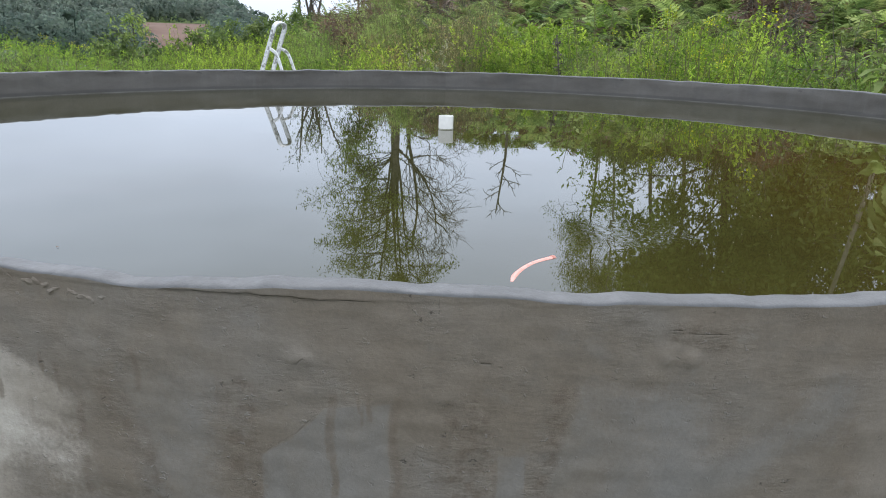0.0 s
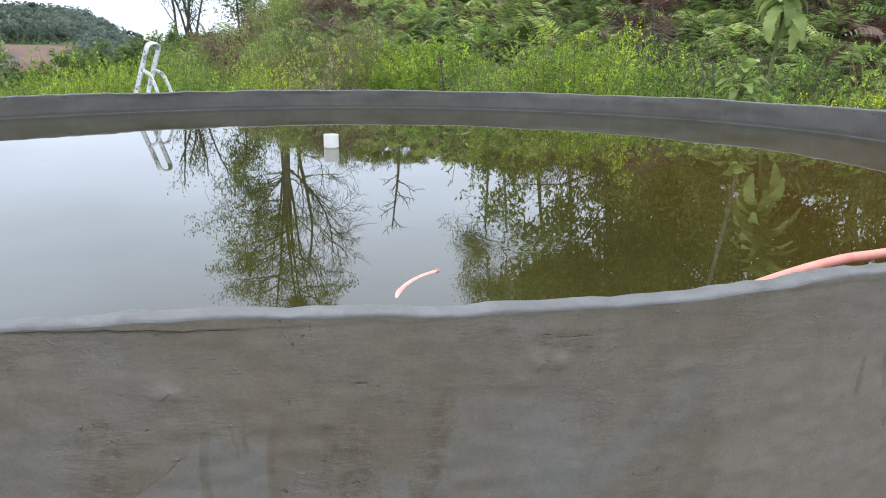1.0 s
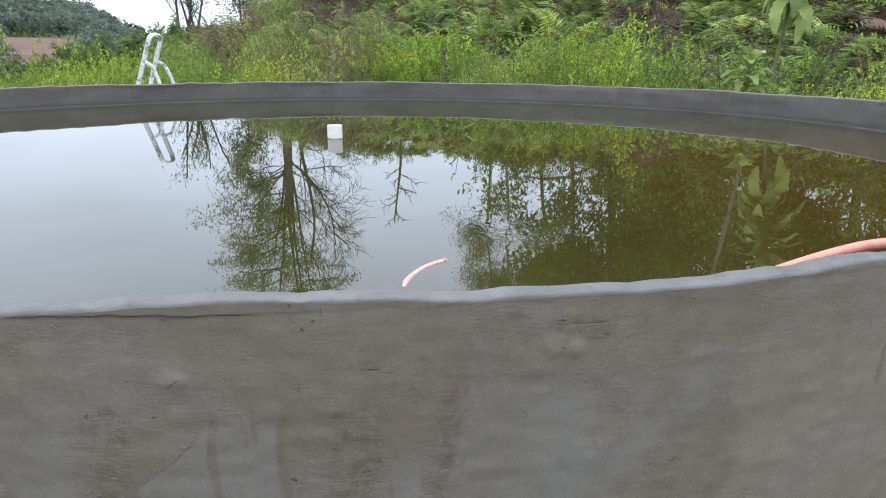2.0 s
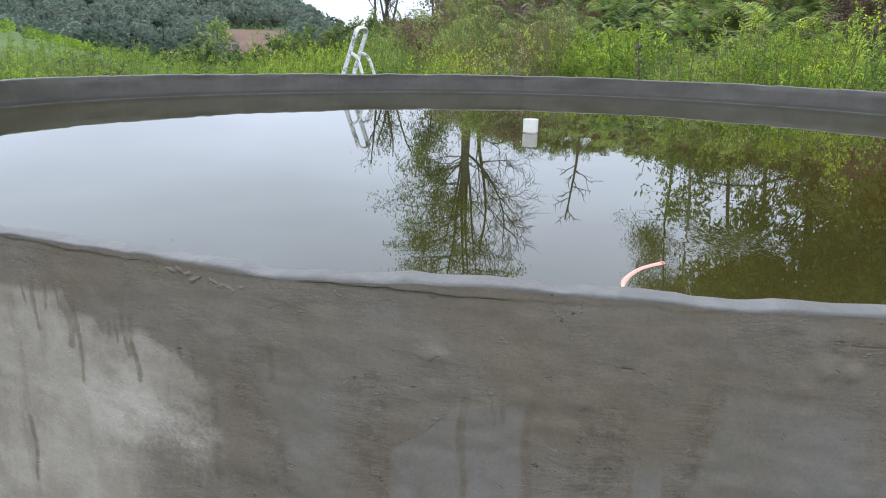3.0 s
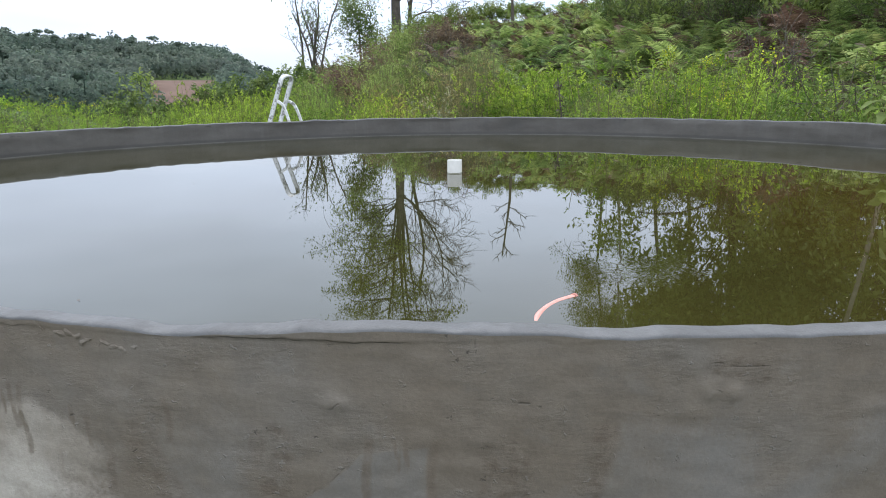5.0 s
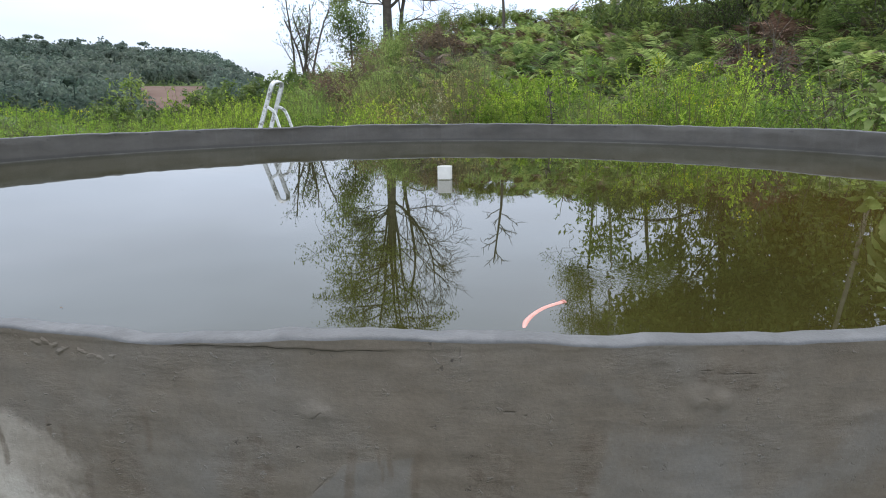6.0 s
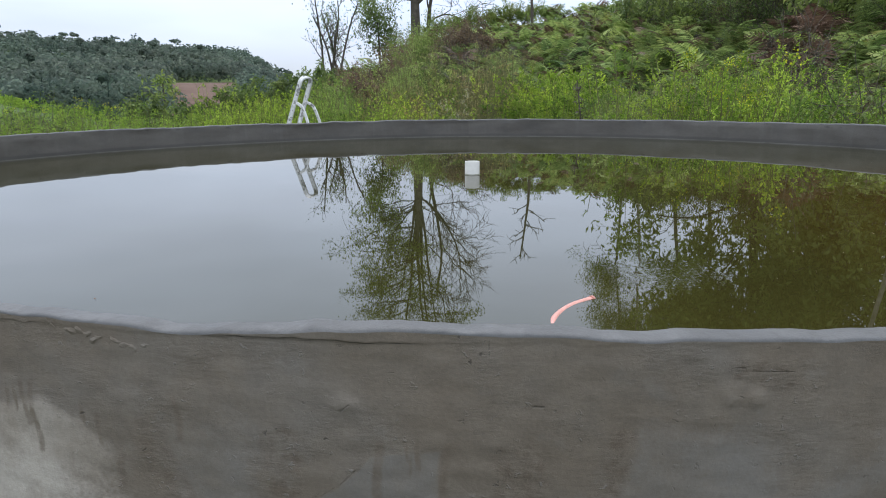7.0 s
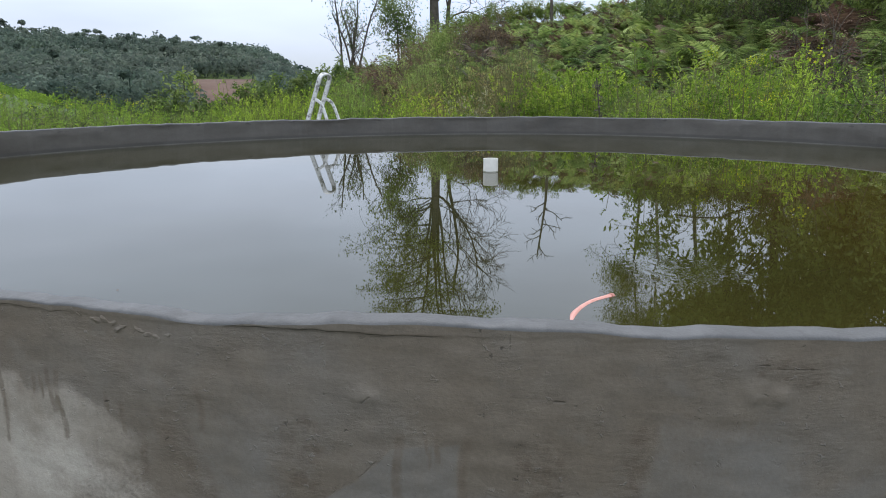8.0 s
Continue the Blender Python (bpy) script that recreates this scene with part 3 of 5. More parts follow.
def wall_marks(u, z, lip, P):
    """Marks on the outer face, each a soft field that the render's grain breaks up: the pale render under the damp band, cool smooth patches,
    tan render, runs that hang from the band's edge, pitted streaks and cracks."""
    w = 0.008 * vnoise(P, 14.0, 31) + 0.005 * vnoise(P, 36.0, 32)
    soft = 0.02 * vnoise(P, 5.0, 33) + w
    edge = np.interp(u, [-1.4, -1.065, -0.944, -0.88, -0.8, -0.76, -0.657, -0.577, -0.568, -0.531, -0.523, -0.469, -0.416, -0.39],
                     [0.04, 0.07, 0.055, 0.07, 0.1, 0.08, 0.095, 0.098, 0.076, 0.074, 0.06, 0.068, 0.052, 0.03])
    side = -0.395 + 0.35 * np.minimum(z - 0.03, 0) + 1.6 * soft
    patchy = 0.05 * vnoise(P, 6.0, 36) + 0.035 * vnoise(P, 15.0, 37)
    pale = sstep(edge - z + w, -0.008, 0.012) * sstep(side - u + patchy, -0.1, 0.1)
    spot = sstep(-np.hypot((u + 0.48) / 0.12, (z + 0.03 + 0.3 * (u + 0.475)) / 0.062) + 0.4 * vnoise(P, 13.0, 34) + 0.25 * vnoise(P, 34.0, 35), -1.3, 0.1)
    cool = sstep(u + 0.32 + 1.5 * soft, -0.06, 0.06) * sstep(-0.2 - u + 1.5 * soft, -0.05, 0.05) * sstep(0.08 - z + 1.5 * soft, -0.05, 0.05)
    # a smooth patch bounded by a crack on one side and runs on the other
    top = np.interp(u, [-0.163, -0.13, -0.105, -0.095, -0.026], [-0.024, 0.0, 0.023, 0.036, 0.046])
    cool = np.maximum(cool, sstep(top - z + 0.4 * w, -0.003, 0.004) * sstep(u + 0.168, 0.0, 0.006) * sstep(-0.026 - u + 0.5 * w, -0.003, 0.004) * (0.8 + 0.35 * vnoise(P, 11.0, 39)))
    cool = np.maximum(cool, sstep(-0.012 - z + w, -0.004, 0.005) * sstep(u - 0.082 + w, -0.003, 0.004) * sstep(0.112 - u + w, -0.003, 0.004))
    cool = np.maximum(cool, 0.8 * sstep(0.06 - z + 1.5 * soft, -0.035, 0.03) * sstep(u - 0.15 - 0.25 * np.minimum(z - 0.05, 0) + w, -0.006, 0.02) * sstep(0.3 - u + soft, -0.04, 0.04))
    cool = np.maximum(cool, 0.95 * sstep(-near_line(u, z, ((0.42, 0.045), (0.4, 0.02), (0.33, -0.03), (0.25, -0.05))) + 1.2 * soft, -0.075, 0.01))
    tan = sstep(u - 0.46 + soft, -0.04, 0.04) * sstep(0.095 - z + soft, -0.02, 0.03)
    run = np.zeros_like(u)
    # runs: place, lower end, half width, top
    for du, dz, wd, zt in ((-0.627, 0.038, 0.006, 0.1), (-0.645, 0.07, 0.004, 0.1), (-0.61, 0.068, 0.005, 0.1), (-0.59, 0.074, 0.005, 0.1), (-0.561, -0.019, 0.0055, 0.09), (-0.574, 0.026, 0.011, 0.09), (-0.476, 0.0, 0.006, 0.08), (-0.488, 0.03, 0.007, 0.08),
                           (-0.515, 0.05, 0.005, 0.07), (-0.503, 0.045, 0.005, 0.07), (-0.411, 0.04, 0.005, 0.06), (-0.392, 0.018, 0.005, 0.05), (-0.299, 0.033, 0.005, 0.08), (-0.969, -0.045, 0.008, 0.06), (-0.99, -0.02, 0.006, 0.06), (-1.035, -0.05, 0.008, 0.07),
                           (-1.07, -0.05, 0.008, 0.07), (-1.1, 0.0, 0.009, 0.07), (-0.93, 0.0, 0.006, 0.06), (-0.764, -0.03, 0.005, 0.06), (-0.088, -0.2, 0.0055, 0.046), (-0.06, 0.014, 0.0035, 0.046), (-0.048, 0.02, 0.0045, 0.047), (-0.022, -0.2, 0.005, 0.045),
                           (0.716, 0.0, 0.006, 0.07), (0.673, 0.0, 0.007, 0.05), (-0.666, -0.185, 0.0065, -0.09), (-0.733, -0.05, 0.003, -0.01)):
        mid = du + 0.003 * np.sin(z * 60 + du * 90) + 0.06 * np.clip(dz + 0.05 - z, 0, 0.02)
        wide = 0.82 * wd * (0.75 + 4 * np.clip(z - dz, 0, 0.12)) * (1 + 0.35 * vnoise(P, 55.0, 44))
        run = np.maximum(run, sstep(-np.abs(u - mid) / wide, -1.6, -0.2) * sstep(z, dz - 0.004, dz + 0.006) * sstep(zt + 0.012 - z, -0.004, 0.012))
    for line, wd, k in ((((-0.885, 0.04), (-0.865, -0.03), (-0.845, -0.1), (-0.84, -0.2)), 0.005, 0.75), (((-0.83, 0.05), (-0.8, 0.0), (-0.775, -0.035)), 0.02, 0.62), (((-0.86, 0.05), (-0.83, 0.02)), 0.02, 0.6),
                        (((-1.15, 0.03), (-1.16, -0.03)), 0.02, 0.6), (((-1.13, -0.12), (-1.16, -0.2)), 0.008, 0.6)):
        run = np.maximum(run, k * sstep(-near_line(u, z, line) + 0.6 * w, -1.5 * wd, -0.3 * wd))
    pits = np.zeros_like(u)
    for line, wd in ((((-0.37, 0.01), (-0.37, -0.1)), 0.009), (((-0.335, 0.035), (-0.31, -0.02), (-0.29, -0.09)), 0.02), (((-0.185, 0.04), (-0.18, -0.1)), 0.02), (((0.148, 0.056), (0.135, 0.0), (0.128, -0.1)), 0.012), (((0.05, 0.03), (0.06, -0.1)), 0.025), (((0.25, 0.13), (0.3, 0.122)), 0.012)):
        pits = np.maximum(pits, sstep(-near_line(u, z, line) + w, -1.6 * wd, -0.3 * wd))
    crack = np.zeros_like(u)
    for line, wd, k in ((((0.06, 0.093), (0.071, 0.0925), (0.082, 0.09)), 0.0013, 0.75), (((-0.142, 0.087), (-0.126, 0.082), (-0.112, 0.091)), 0.0018, 0.6), (((0.018, 0.158), (0.019, 0.145)), 0.0018, 0.6), (((-0.105, 0.085), (-0.104, 0.062)), 0.0012, 0.4),
                        (((-0.163, -0.024), (-0.13, 0.0), (-0.105, 0.023), (-0.095, 0.036)), 0.0014, 0.6), (((-0.1, 0.118), (-0.085, 0.125), (-0.07, 0.122)), 0.002, 0.5), (((0.245, 0.132), (0.27, 0.127), (0.3, 0.126)), 0.0022, 0.6),
                        (((-0.848, 0.127), (-0.825, 0.132)), 0.003, 0.7), (((-0.81, 0.143), (-0.785, 0.15)), 0.003, 0.7), (((-0.71, 0.153), (-0.712, 0.145)), 0.003, 0.9), (((-0.44, 0.118), (-0.43, 0.12)), 0.002, 0.5)):
        crack = np.maximum(crack, k * sstep(-near_line(u, z + 0.0012 * vnoise(P, 60.0, 38), line), -1.6 * wd, -0.3 * wd))
    # the join under the cap opens in places
    open_join = np.interp(u, [-0.8, -0.78, -0.7, -0.69, -0.55, -0.54, -0.45, -0.43, -0.26, -0.24, -0.05, -0.03, 0.2, 0.22, 0.25, 0.26], [0, 0.7, 0.7, 0, 0, 0.7, 0.7, 0.2, 0.2, 0.85, 0.85, 0.1, 0.1, 0.4, 0.4, 0.1])
    crack = np.maximum(crack, open_join * np.exp(-(((z - lip + 0.001) / 0.0012) ** 2)))
    scar = np.hypot((u - 0.733) / 0.011, (z + 0.047 + 0.25 * (u - 0.733)) / 0.012) + 0.4 * vnoise(P, 90.0, 53)
    crack = np.maximum(crack, 0.62 * sstep(-scar, -1.3, -0.5))
    return {"pale": pale, "run": run, "crack": np.clip(crack, 0, 1), "cool": cool, "tan": tan, "spot": spot, "pits": pits}


def make_tank():
    tank = empty("water_tank", pose(0, 0, FLOOR_Z - 0.03), "round open water tank of grey cement render, nearly full", "water tank")
    off = -(FLOOR_Z - 0.03)
    u = TH * R_OUT
    U = np.stack([np.sin(TH) * 3, -np.cos(TH) * 3, 0 * TH], -1)
    top = RIM_Z + 0.004 * vnoise(U, 3.0, 1) + 0.004 * vnoise(U, 9.0, 2) + 0.002 * vnoise(U, 30.0, 3)
    top = top + (0.5 - 0.5 * np.cos(TH)) * (0.006 * vnoise(U, 2.4, 7) + 0.004 * vnoise(U, 6.0, 8) + 0.0025 * vnoise(U, 17.0, 9))
    half = 0.0155 + 0.002 * vnoise(U, 4.0, 4) + 0.002 * vnoise(U, 14.0, 5)
    wob = 0.006 * vnoise(U, 2.2, 6)
    for ang, w, h in ((-5.4, 0.07, -0.005), (-1.3, 0.08, 0.0035), (6.3, 0.09, -0.003)):
        top = top + h * np.exp(-(((TH - radians(ang)) * R_OUT) / w) ** 2)
    join = 0.0045
    # outer face: rows from the ground to the cap
    zs = np.concatenate([np.linspace(FLOOR_Z - 0.05, -0.32, 8), np.linspace(-0.3, -0.12, 20), np.linspace(-0.115, 0.136, 72), np.linspace(0.1375, RIM_Z - join, 14)])
    k = (zs - zs[0]) / (zs[-1] - zs[0])
    z = zs[:, None] + (k ** 6)[:, None] * (top - RIM_Z)[None]
    P = wall_points(R_OUT * np.ones((1, len(TH))), z)
    S = P * np.array([1, 1, 2.2])
    r = R_OUT + wob[None] + 0.004 * vnoise(P, 2.6, 11) + 0.0014 * vnoise(S, 9.0, 12) + 0.0007 * vnoise(S, 34.0, 13)
    r = r + 0.001 * np.abs(vnoise(P * np.array([1, 1, 4.0]), 6.0, 14))
    # the cap's plaster stands proud, with a ragged lower edge
    lip = RIM_Z - 0.0075 + 0.003 * vnoise(U, 7.0, 15) + 0.004 * vnoise(U, 24.0, 16) + 0.002 * vnoise(U, 70.0, 18)
    proud = ((0.0004 + 0.0011 * sstep(-u, 0.02, 0.1)) * (1 + 0.8 * vnoise(U, 5.0, 17)))[None]
    r = r + proud * sstep(z - lip[None], -0.0025, 0.0005)
    for ang, zz, w, h in ((-2.35, 0.092, 0.01, 0.003), (-2.1, 0.089, 0.007, 0.003), (4.6, 0.105, 0.012, 0.003), (5.1, 0.1, 0.009, 0.003)):
        g = ((u - radians(ang) * R_OUT)[None] ** 2 + (z - zz) ** 2) / (w * w)
        r = r + h * np.exp(-g ** 2) * (0.75 + 0.5 * vnoise(P, 110.0, 19))
    me = ring_mesh("outer_wall", r, z + off, M_OUT)
    for key, values in wall_marks(u[None] + 0 * z, z, lip[None] + 0 * z, P).items():
        me.attributes.new(key, "FLOAT", "POINT").data.foreach_set("value", values.astype(np.float32).ravel())
    part("outer_wall", me, tank, "damp brown-grey cement render with pale runs")
    # crumbs of mortar squeezed out under the cap
    crumb_rng = np.random.default_rng(14)
    for ang, zc, size in ((-7.78, 0.147, 0.009), (-7.55, 0.1485, 0.008), (-7.4, 0.146, 0.0075), (-7.27, 0.1395, 0.009), (-7.12, 0.143, 0.006), (-6.8, 0.1405, 0.0075), (-6.6, 0.137, 0.007), (-6.4, 0.134, 0.0075), (-6.15, 0.138, 0.006),
                          (-8.2, 0.151, 0.005), (-13.5, 0.15, 0.007), (-14.6, 0.15, 0.007), (-15.0, 0.146, 0.007), (-16.0, 0.13, 0.006), (-3.1, 0.149, 0.004), (0.35, 0.147, 0.004)):
        col_i, row_i = int(np.argmin(np.abs(TH - radians(ang)))), int(np.argmin(np.abs(zs - zc)))
        rad = r[row_i, col_i] - 0.1 * size + sum(c * math.cos(n * (TH[col_i] - np.pi / 2)) + s * math.sin(n * (TH[col_i] - np.pi / 2)) for n, c, s in OVAL)
        bm = bmesh.new()
        bmesh.ops.create_icosphere(bm, subdivisions=2, radius=size * 0.62)
        for v in bm.verts:
            v.co *= 0.85 + 0.3 * float(vnoise(np.array(v.co) / size, 1.7, crumb_rng.integers(40)))
            v.co = Vector((v.co.x * 1.7 + crumb_rng.normal(0, size * 0.09), v.co.y * 0.55, v.co.z * 0.75 + crumb_rng.normal(0, size * 0.09)))
        bmesh.ops.transform(bm, matrix=Matrix.Translation((math.sin(TH[col_i]) * rad, -math.cos(TH[col_i]) * rad, zc + off)) @ Matrix.Rotation(TH[col_i], 4, "Z") @ Matrix.Rotation(crumb_rng.uniform(-0.8, 0.8), 4, "Y"), verts=bm.verts)
        crumb = bpy.data.meshes.new("mortar_crumb")
        bm.to_mesh(crumb)
        bm.free()
        crumb.materials.append(M_OUT)
        for key in ("pale", "run", "crack", "cool", "tan", "spot", "pits"):
            crumb.attributes.new(key, "FLOAT", "POINT").data.foreach_set("value", np.zeros(len(crumb.vertices), np.float32))
        part("mortar_crumb", crumb, tank)
    # cap, rounded over from the outer face to the inner
    edge_r, edge_z = r[-1], z[-1]
    q = np.linspace(0, np.pi, 15)[:, None]
    mid = (R_IN + R_OUT) / 2 + wob
    e = 3.2
    cx, cz = np.sign(np.cos(q)) * np.abs(np.cos(q)) ** (2 / e), np.abs(np.sin(q)) ** (2 / e)
    rr = mid[None] + half[None] * cx
    zz = top[None] - join + join * cz
    rr = rr + (edge_r - rr[0])[None] * (1 - q / np.pi) ** 3
    zz = zz + (edge_z - zz[0])[None] * (1 - q / np.pi) ** 3
    rr[0], zz[0] = edge_r, edge_z
    zz = zz - 0.006 * np.clip((q - np.pi / 2) / (np.pi / 2), 0, 1) ** 1.5  # worn down towards the water
    Pc = wall_points(R_OUT * np.ones((1, len(TH))), zz)
    zz = zz + (0.0014 * vnoise(Pc, 40.0, 20) + 0.0008 * vnoise(Pc, 90.0, 23)) * np.sin(q)
    part("rim", ring_mesh("rim", rr, zz + off, M_RIM), tank, "smooth trowelled light grey cement rim")
    # lining
    zi = np.concatenate([np.linspace(RIM_Z - join, -0.04, 14), [FLOOR_Z]])
    k = np.clip((zi + 0.04) / (zi[0] + 0.04), 0, 1)[:, None]
    z2 = zi[:, None] + k ** 3 * (zz[-1] - zi[0])[None]
    P = wall_points(R_IN * np.ones((1, len(TH))), z2)
    r2 = R_IN + 0.006 * vnoise(P, 2.0, 21) + 0.004 * vnoise(P, 9.0, 22)
    r2[0] = rr[-1]
    r2[1] = (r2[1] + rr[-1]) / 2
    part("inner_wall", ring_mesh("inner_wall", r2, z2 + off, M_IN), tank, "dark grey cement lining with a damp tide mark")
    fl = np.array([[0.05], [1.5], [3.03]]) * np.ones((1, len(TH)))
    part("tank_floor", ring_mesh("tank_floor", fl, np.full_like(fl, FLOOR_Z + off), M_IN), tank)

    rw = np.array([0.0, 0.6, 1.4, 2.2, 3.004])[:, None] * np.ones((1, len(TH)))
    zw = np.zeros_like(rw)
    rw = np.concatenate([rw, rw[-1:]])
    zw = np.concatenate([zw, zw[-1:] - 0.85])
    me = ring_mesh("water", rw, zw, M_WATER, False)
    tagged(new("water", me), "still murky green-brown water that mirrors the trees", "water", kind="structure")


make_tank()


def smooth_path(points, n):
    """A smooth line through the points (Catmull-Rom)."""
    p = np.array(points, float)
    p = np.concatenate([[2 * p[0] - p[1]], p, [2 * p[-1] - p[-2]]])
    out = []
    for i in range(1, len(p) - 2):
        for t in np.linspace(0, 1, n, endpoint=False):
            a, b, c, d = p[i - 1:i + 3]
            out.append(0.5 * (2 * b + (c - a) * t + (2 * a - 5 * b + 4 * c - d) * t * t + (3 * b - a - 3 * c + d) * t ** 3))
    out.append(p[-2])
    return np.array(out)


# ---- things in and on the tank ----
def make_hose():
    base = Vector((1.9, -3.05, -0.9))
    hose = empty("garden_hose", Matrix.Translation(base), "pink rubber hose over the tank's rim into the water", "hose")
    g = Geo()
    pts = smooth_path([(2.1, -3.1, -0.88), (1.95, -2.92, -0.75), (1.78, -2.62, 0.02), (1.62, -2.5, 0.16), (1.45, -2.6, 0.168), (1.15, -2.715, 0.15), (0.95, -2.79, 0.137), (0.821, -2.833, 0.1362), (0.735, -2.845, 0.1315), (0.611, -2.868, 0.112),
                       (0.42, -2.87, 0.05), (0.26, -2.84, -0.03), (0.17, -2.68, -0.04), (0.142, -2.58, -0.014), (0.147, -2.52, -0.0055), (0.166, -2.47, -0.005), (0.195, -2.425, -0.005), (0.236, -2.388, -0.0045)], 8) - np.array(base)
    g.tube(pts, 0.0075, 10, caps=True)
    part("hose_tube", g.mesh("hose_tube", [M_HOSE], True), hose)
    g = Geo()
    d = pts[-1] - pts[-3]
    d /= np.linalg.norm(d)
    g.tube([pts[-1] - d * 0.002, pts[-1] + d * 0.004], [0.0086, 0.0084], 10, caps=True)
    part("hose_end", g.mesh("hose_end", [M_HOSE], True), hose)
    # drops of water that hang from the hose
    for hx, size in ((0.7, 0.0042), (0.714, 0.0046), (0.748, 0.0044), (0.8, 0.0036)):
        p = pts[int(np.argmin(np.abs(pts[:, 0] + base.x - hx) + np.abs(pts[:, 2] + base.z - 0.13)))]
        bm = bmesh.new()
        bmesh.ops.create_uvsphere(bm, u_segments=10, v_segments=7, radius=size)
        for v in bm.verts:
            v.co = Vector((v.co.x * 1.3, v.co.y, v.co.z * 0.9 - size * 0.5)) + Vector((p[0], p[1] - 0.002, p[2] - 0.0075))
        me = bpy.data.meshes.new("water_drop")
        bm.to_mesh(me)
        bm.free()
        me.materials.append(M_DROP)
        part("water_drop", me, hose, "clear hanging water drop")


make_hose()


def make_flecks():
    """Bits of leaf and seed that float on the water."""
    rng = np.random.default_rng(19)
    spots = [(-0.729, -2.401, 0.0035), (-1.166, -0.601, 0.0055), (-0.3, -2.05, 0.003)]
    spots += [(rng.uniform(0.6, 1.35), rng.uniform(-2.5, -1.7), rng.uniform(0.0012, 0.0028)) for _ in range(70)]
    g = Geo()
    for x, y, size in spots:
        a, b = rng.uniform(0, 2 * np.pi), size * rng.uniform(0.35, 0.8)
        c, n = np.array([math.cos(a), math.sin(a), 0]), np.array([-math.sin(a), math.cos(a), 0])
        o = np.array([x, y, 0.0015])
        g.add([o - c * size, o + n * b + (0, 0, 0.001), o + c * size, o - n * b], [[0, 1, 2, 3]], 0 if x < 0 else 1)
    tagged(new("floating_flecks", g.mesh("floating_flecks", [M_DRY, M_SEED])), "tiny leaf bits and pale seeds floating on the water", "debris", kind="stuff")


make_flecks()


def make_pipe():
    x, y = 0.018, -0.262
    pipe = empty("standpipe", pose(x, y, FLOOR_Z), "white plastic overflow pipe standing in the water", "pipe")
    g = Geo()
    n = 32
    h = 0.066 - FLOOR_Z
    prof = [(0.035, 0), (0.0365, 0.002), (0.0365, h - 0.002), (0.0355, h), (0.0335, h), (0.0325, h - 0.002), (0.0325, 0.1)]
    a = np.linspace(0, 2 * np.pi, n, endpoint=False)
    V = np.array([[r * np.cos(t), r * np.sin(t), z] for r, z in prof for t in a])
    F = [[i * n + j, i * n + (j + 1) % n, (i + 1) * n + (j + 1) % n, (i + 1) * n + j] for i in range(len(prof) - 1) for j in range(n)]
    g.add(V, F)
    part("pipe_tube", g.mesh("pipe_tube", [M_PVC], True), pipe)
    g = Geo()
    for r0, r1, z0, z1 in ((0.0366, 0.0369, h - 0.0645, h - 0.062),):
        V = np.array([[r * np.cos(t), r * np.sin(t), z] for r, z in ((r0, z0), (r1, z0), (r1, z1), (r0, z1)) for t in a])
        F = [[i * n + j, i * n + (j + 1) % n, (i + 1) * n + (j + 1) % n, (i + 1) * n + j] for i in range(3) for j in range(n)]
        g.add(V, F)
    part("scum_ring", g.mesh("scum_ring", [M_STEM], True), pipe, "thin dirty ring just above the water")


make_pipe()


def flat_bar(pts, wide, thick, across):
    """A bar of flat section with slightly rounded edges along a line; across is the way of its broad side."""
    pts = np.array(pts, float)
    tan = np.gradient(pts, axis=0)
    tan /= np.linalg.norm(tan, axis=1)[:, None]
    a = np.cross(np.cross(tan, np.broadcast_to(across, pts.shape)), tan)
    a /= np.linalg.norm(a, axis=1)[:, None] + 1e-9
    b = np.cross(tan, a)
    c = 0.25 * thick
    section = [(wide / 2, thick / 2 - c), (wide / 2 - c, thick / 2), (c - wide / 2, thick / 2), (-wide / 2, thick / 2 - c), (-wide / 2, c - thick / 2), (c - wide / 2, -thick / 2), (wide / 2 - c, -thick / 2), (wide / 2, c - thick / 2)]
    V = np.stack([pts + a * p + b * q for p, q in section], 1)
    n, m = len(pts), len(section)
    i, j = np.meshgrid(np.arange(n - 1), np.arange(m), indexing="ij")
    F = np.stack([i * m + j, i * m + (j + 1) % m, (i + 1) * m + (j + 1) % m, (i + 1) * m + j], -1).reshape(-1, 4)
    ends = [[base + q, base + q + 1, base + m - 2 - q, base + m - 1 - q] for base in (0, (n - 1) * m) for q in range(m // 2 - 1)]
    g = Geo()
    g.add(V.reshape(-1, 3), np.concatenate([F, np.array(ends)]))
    return g


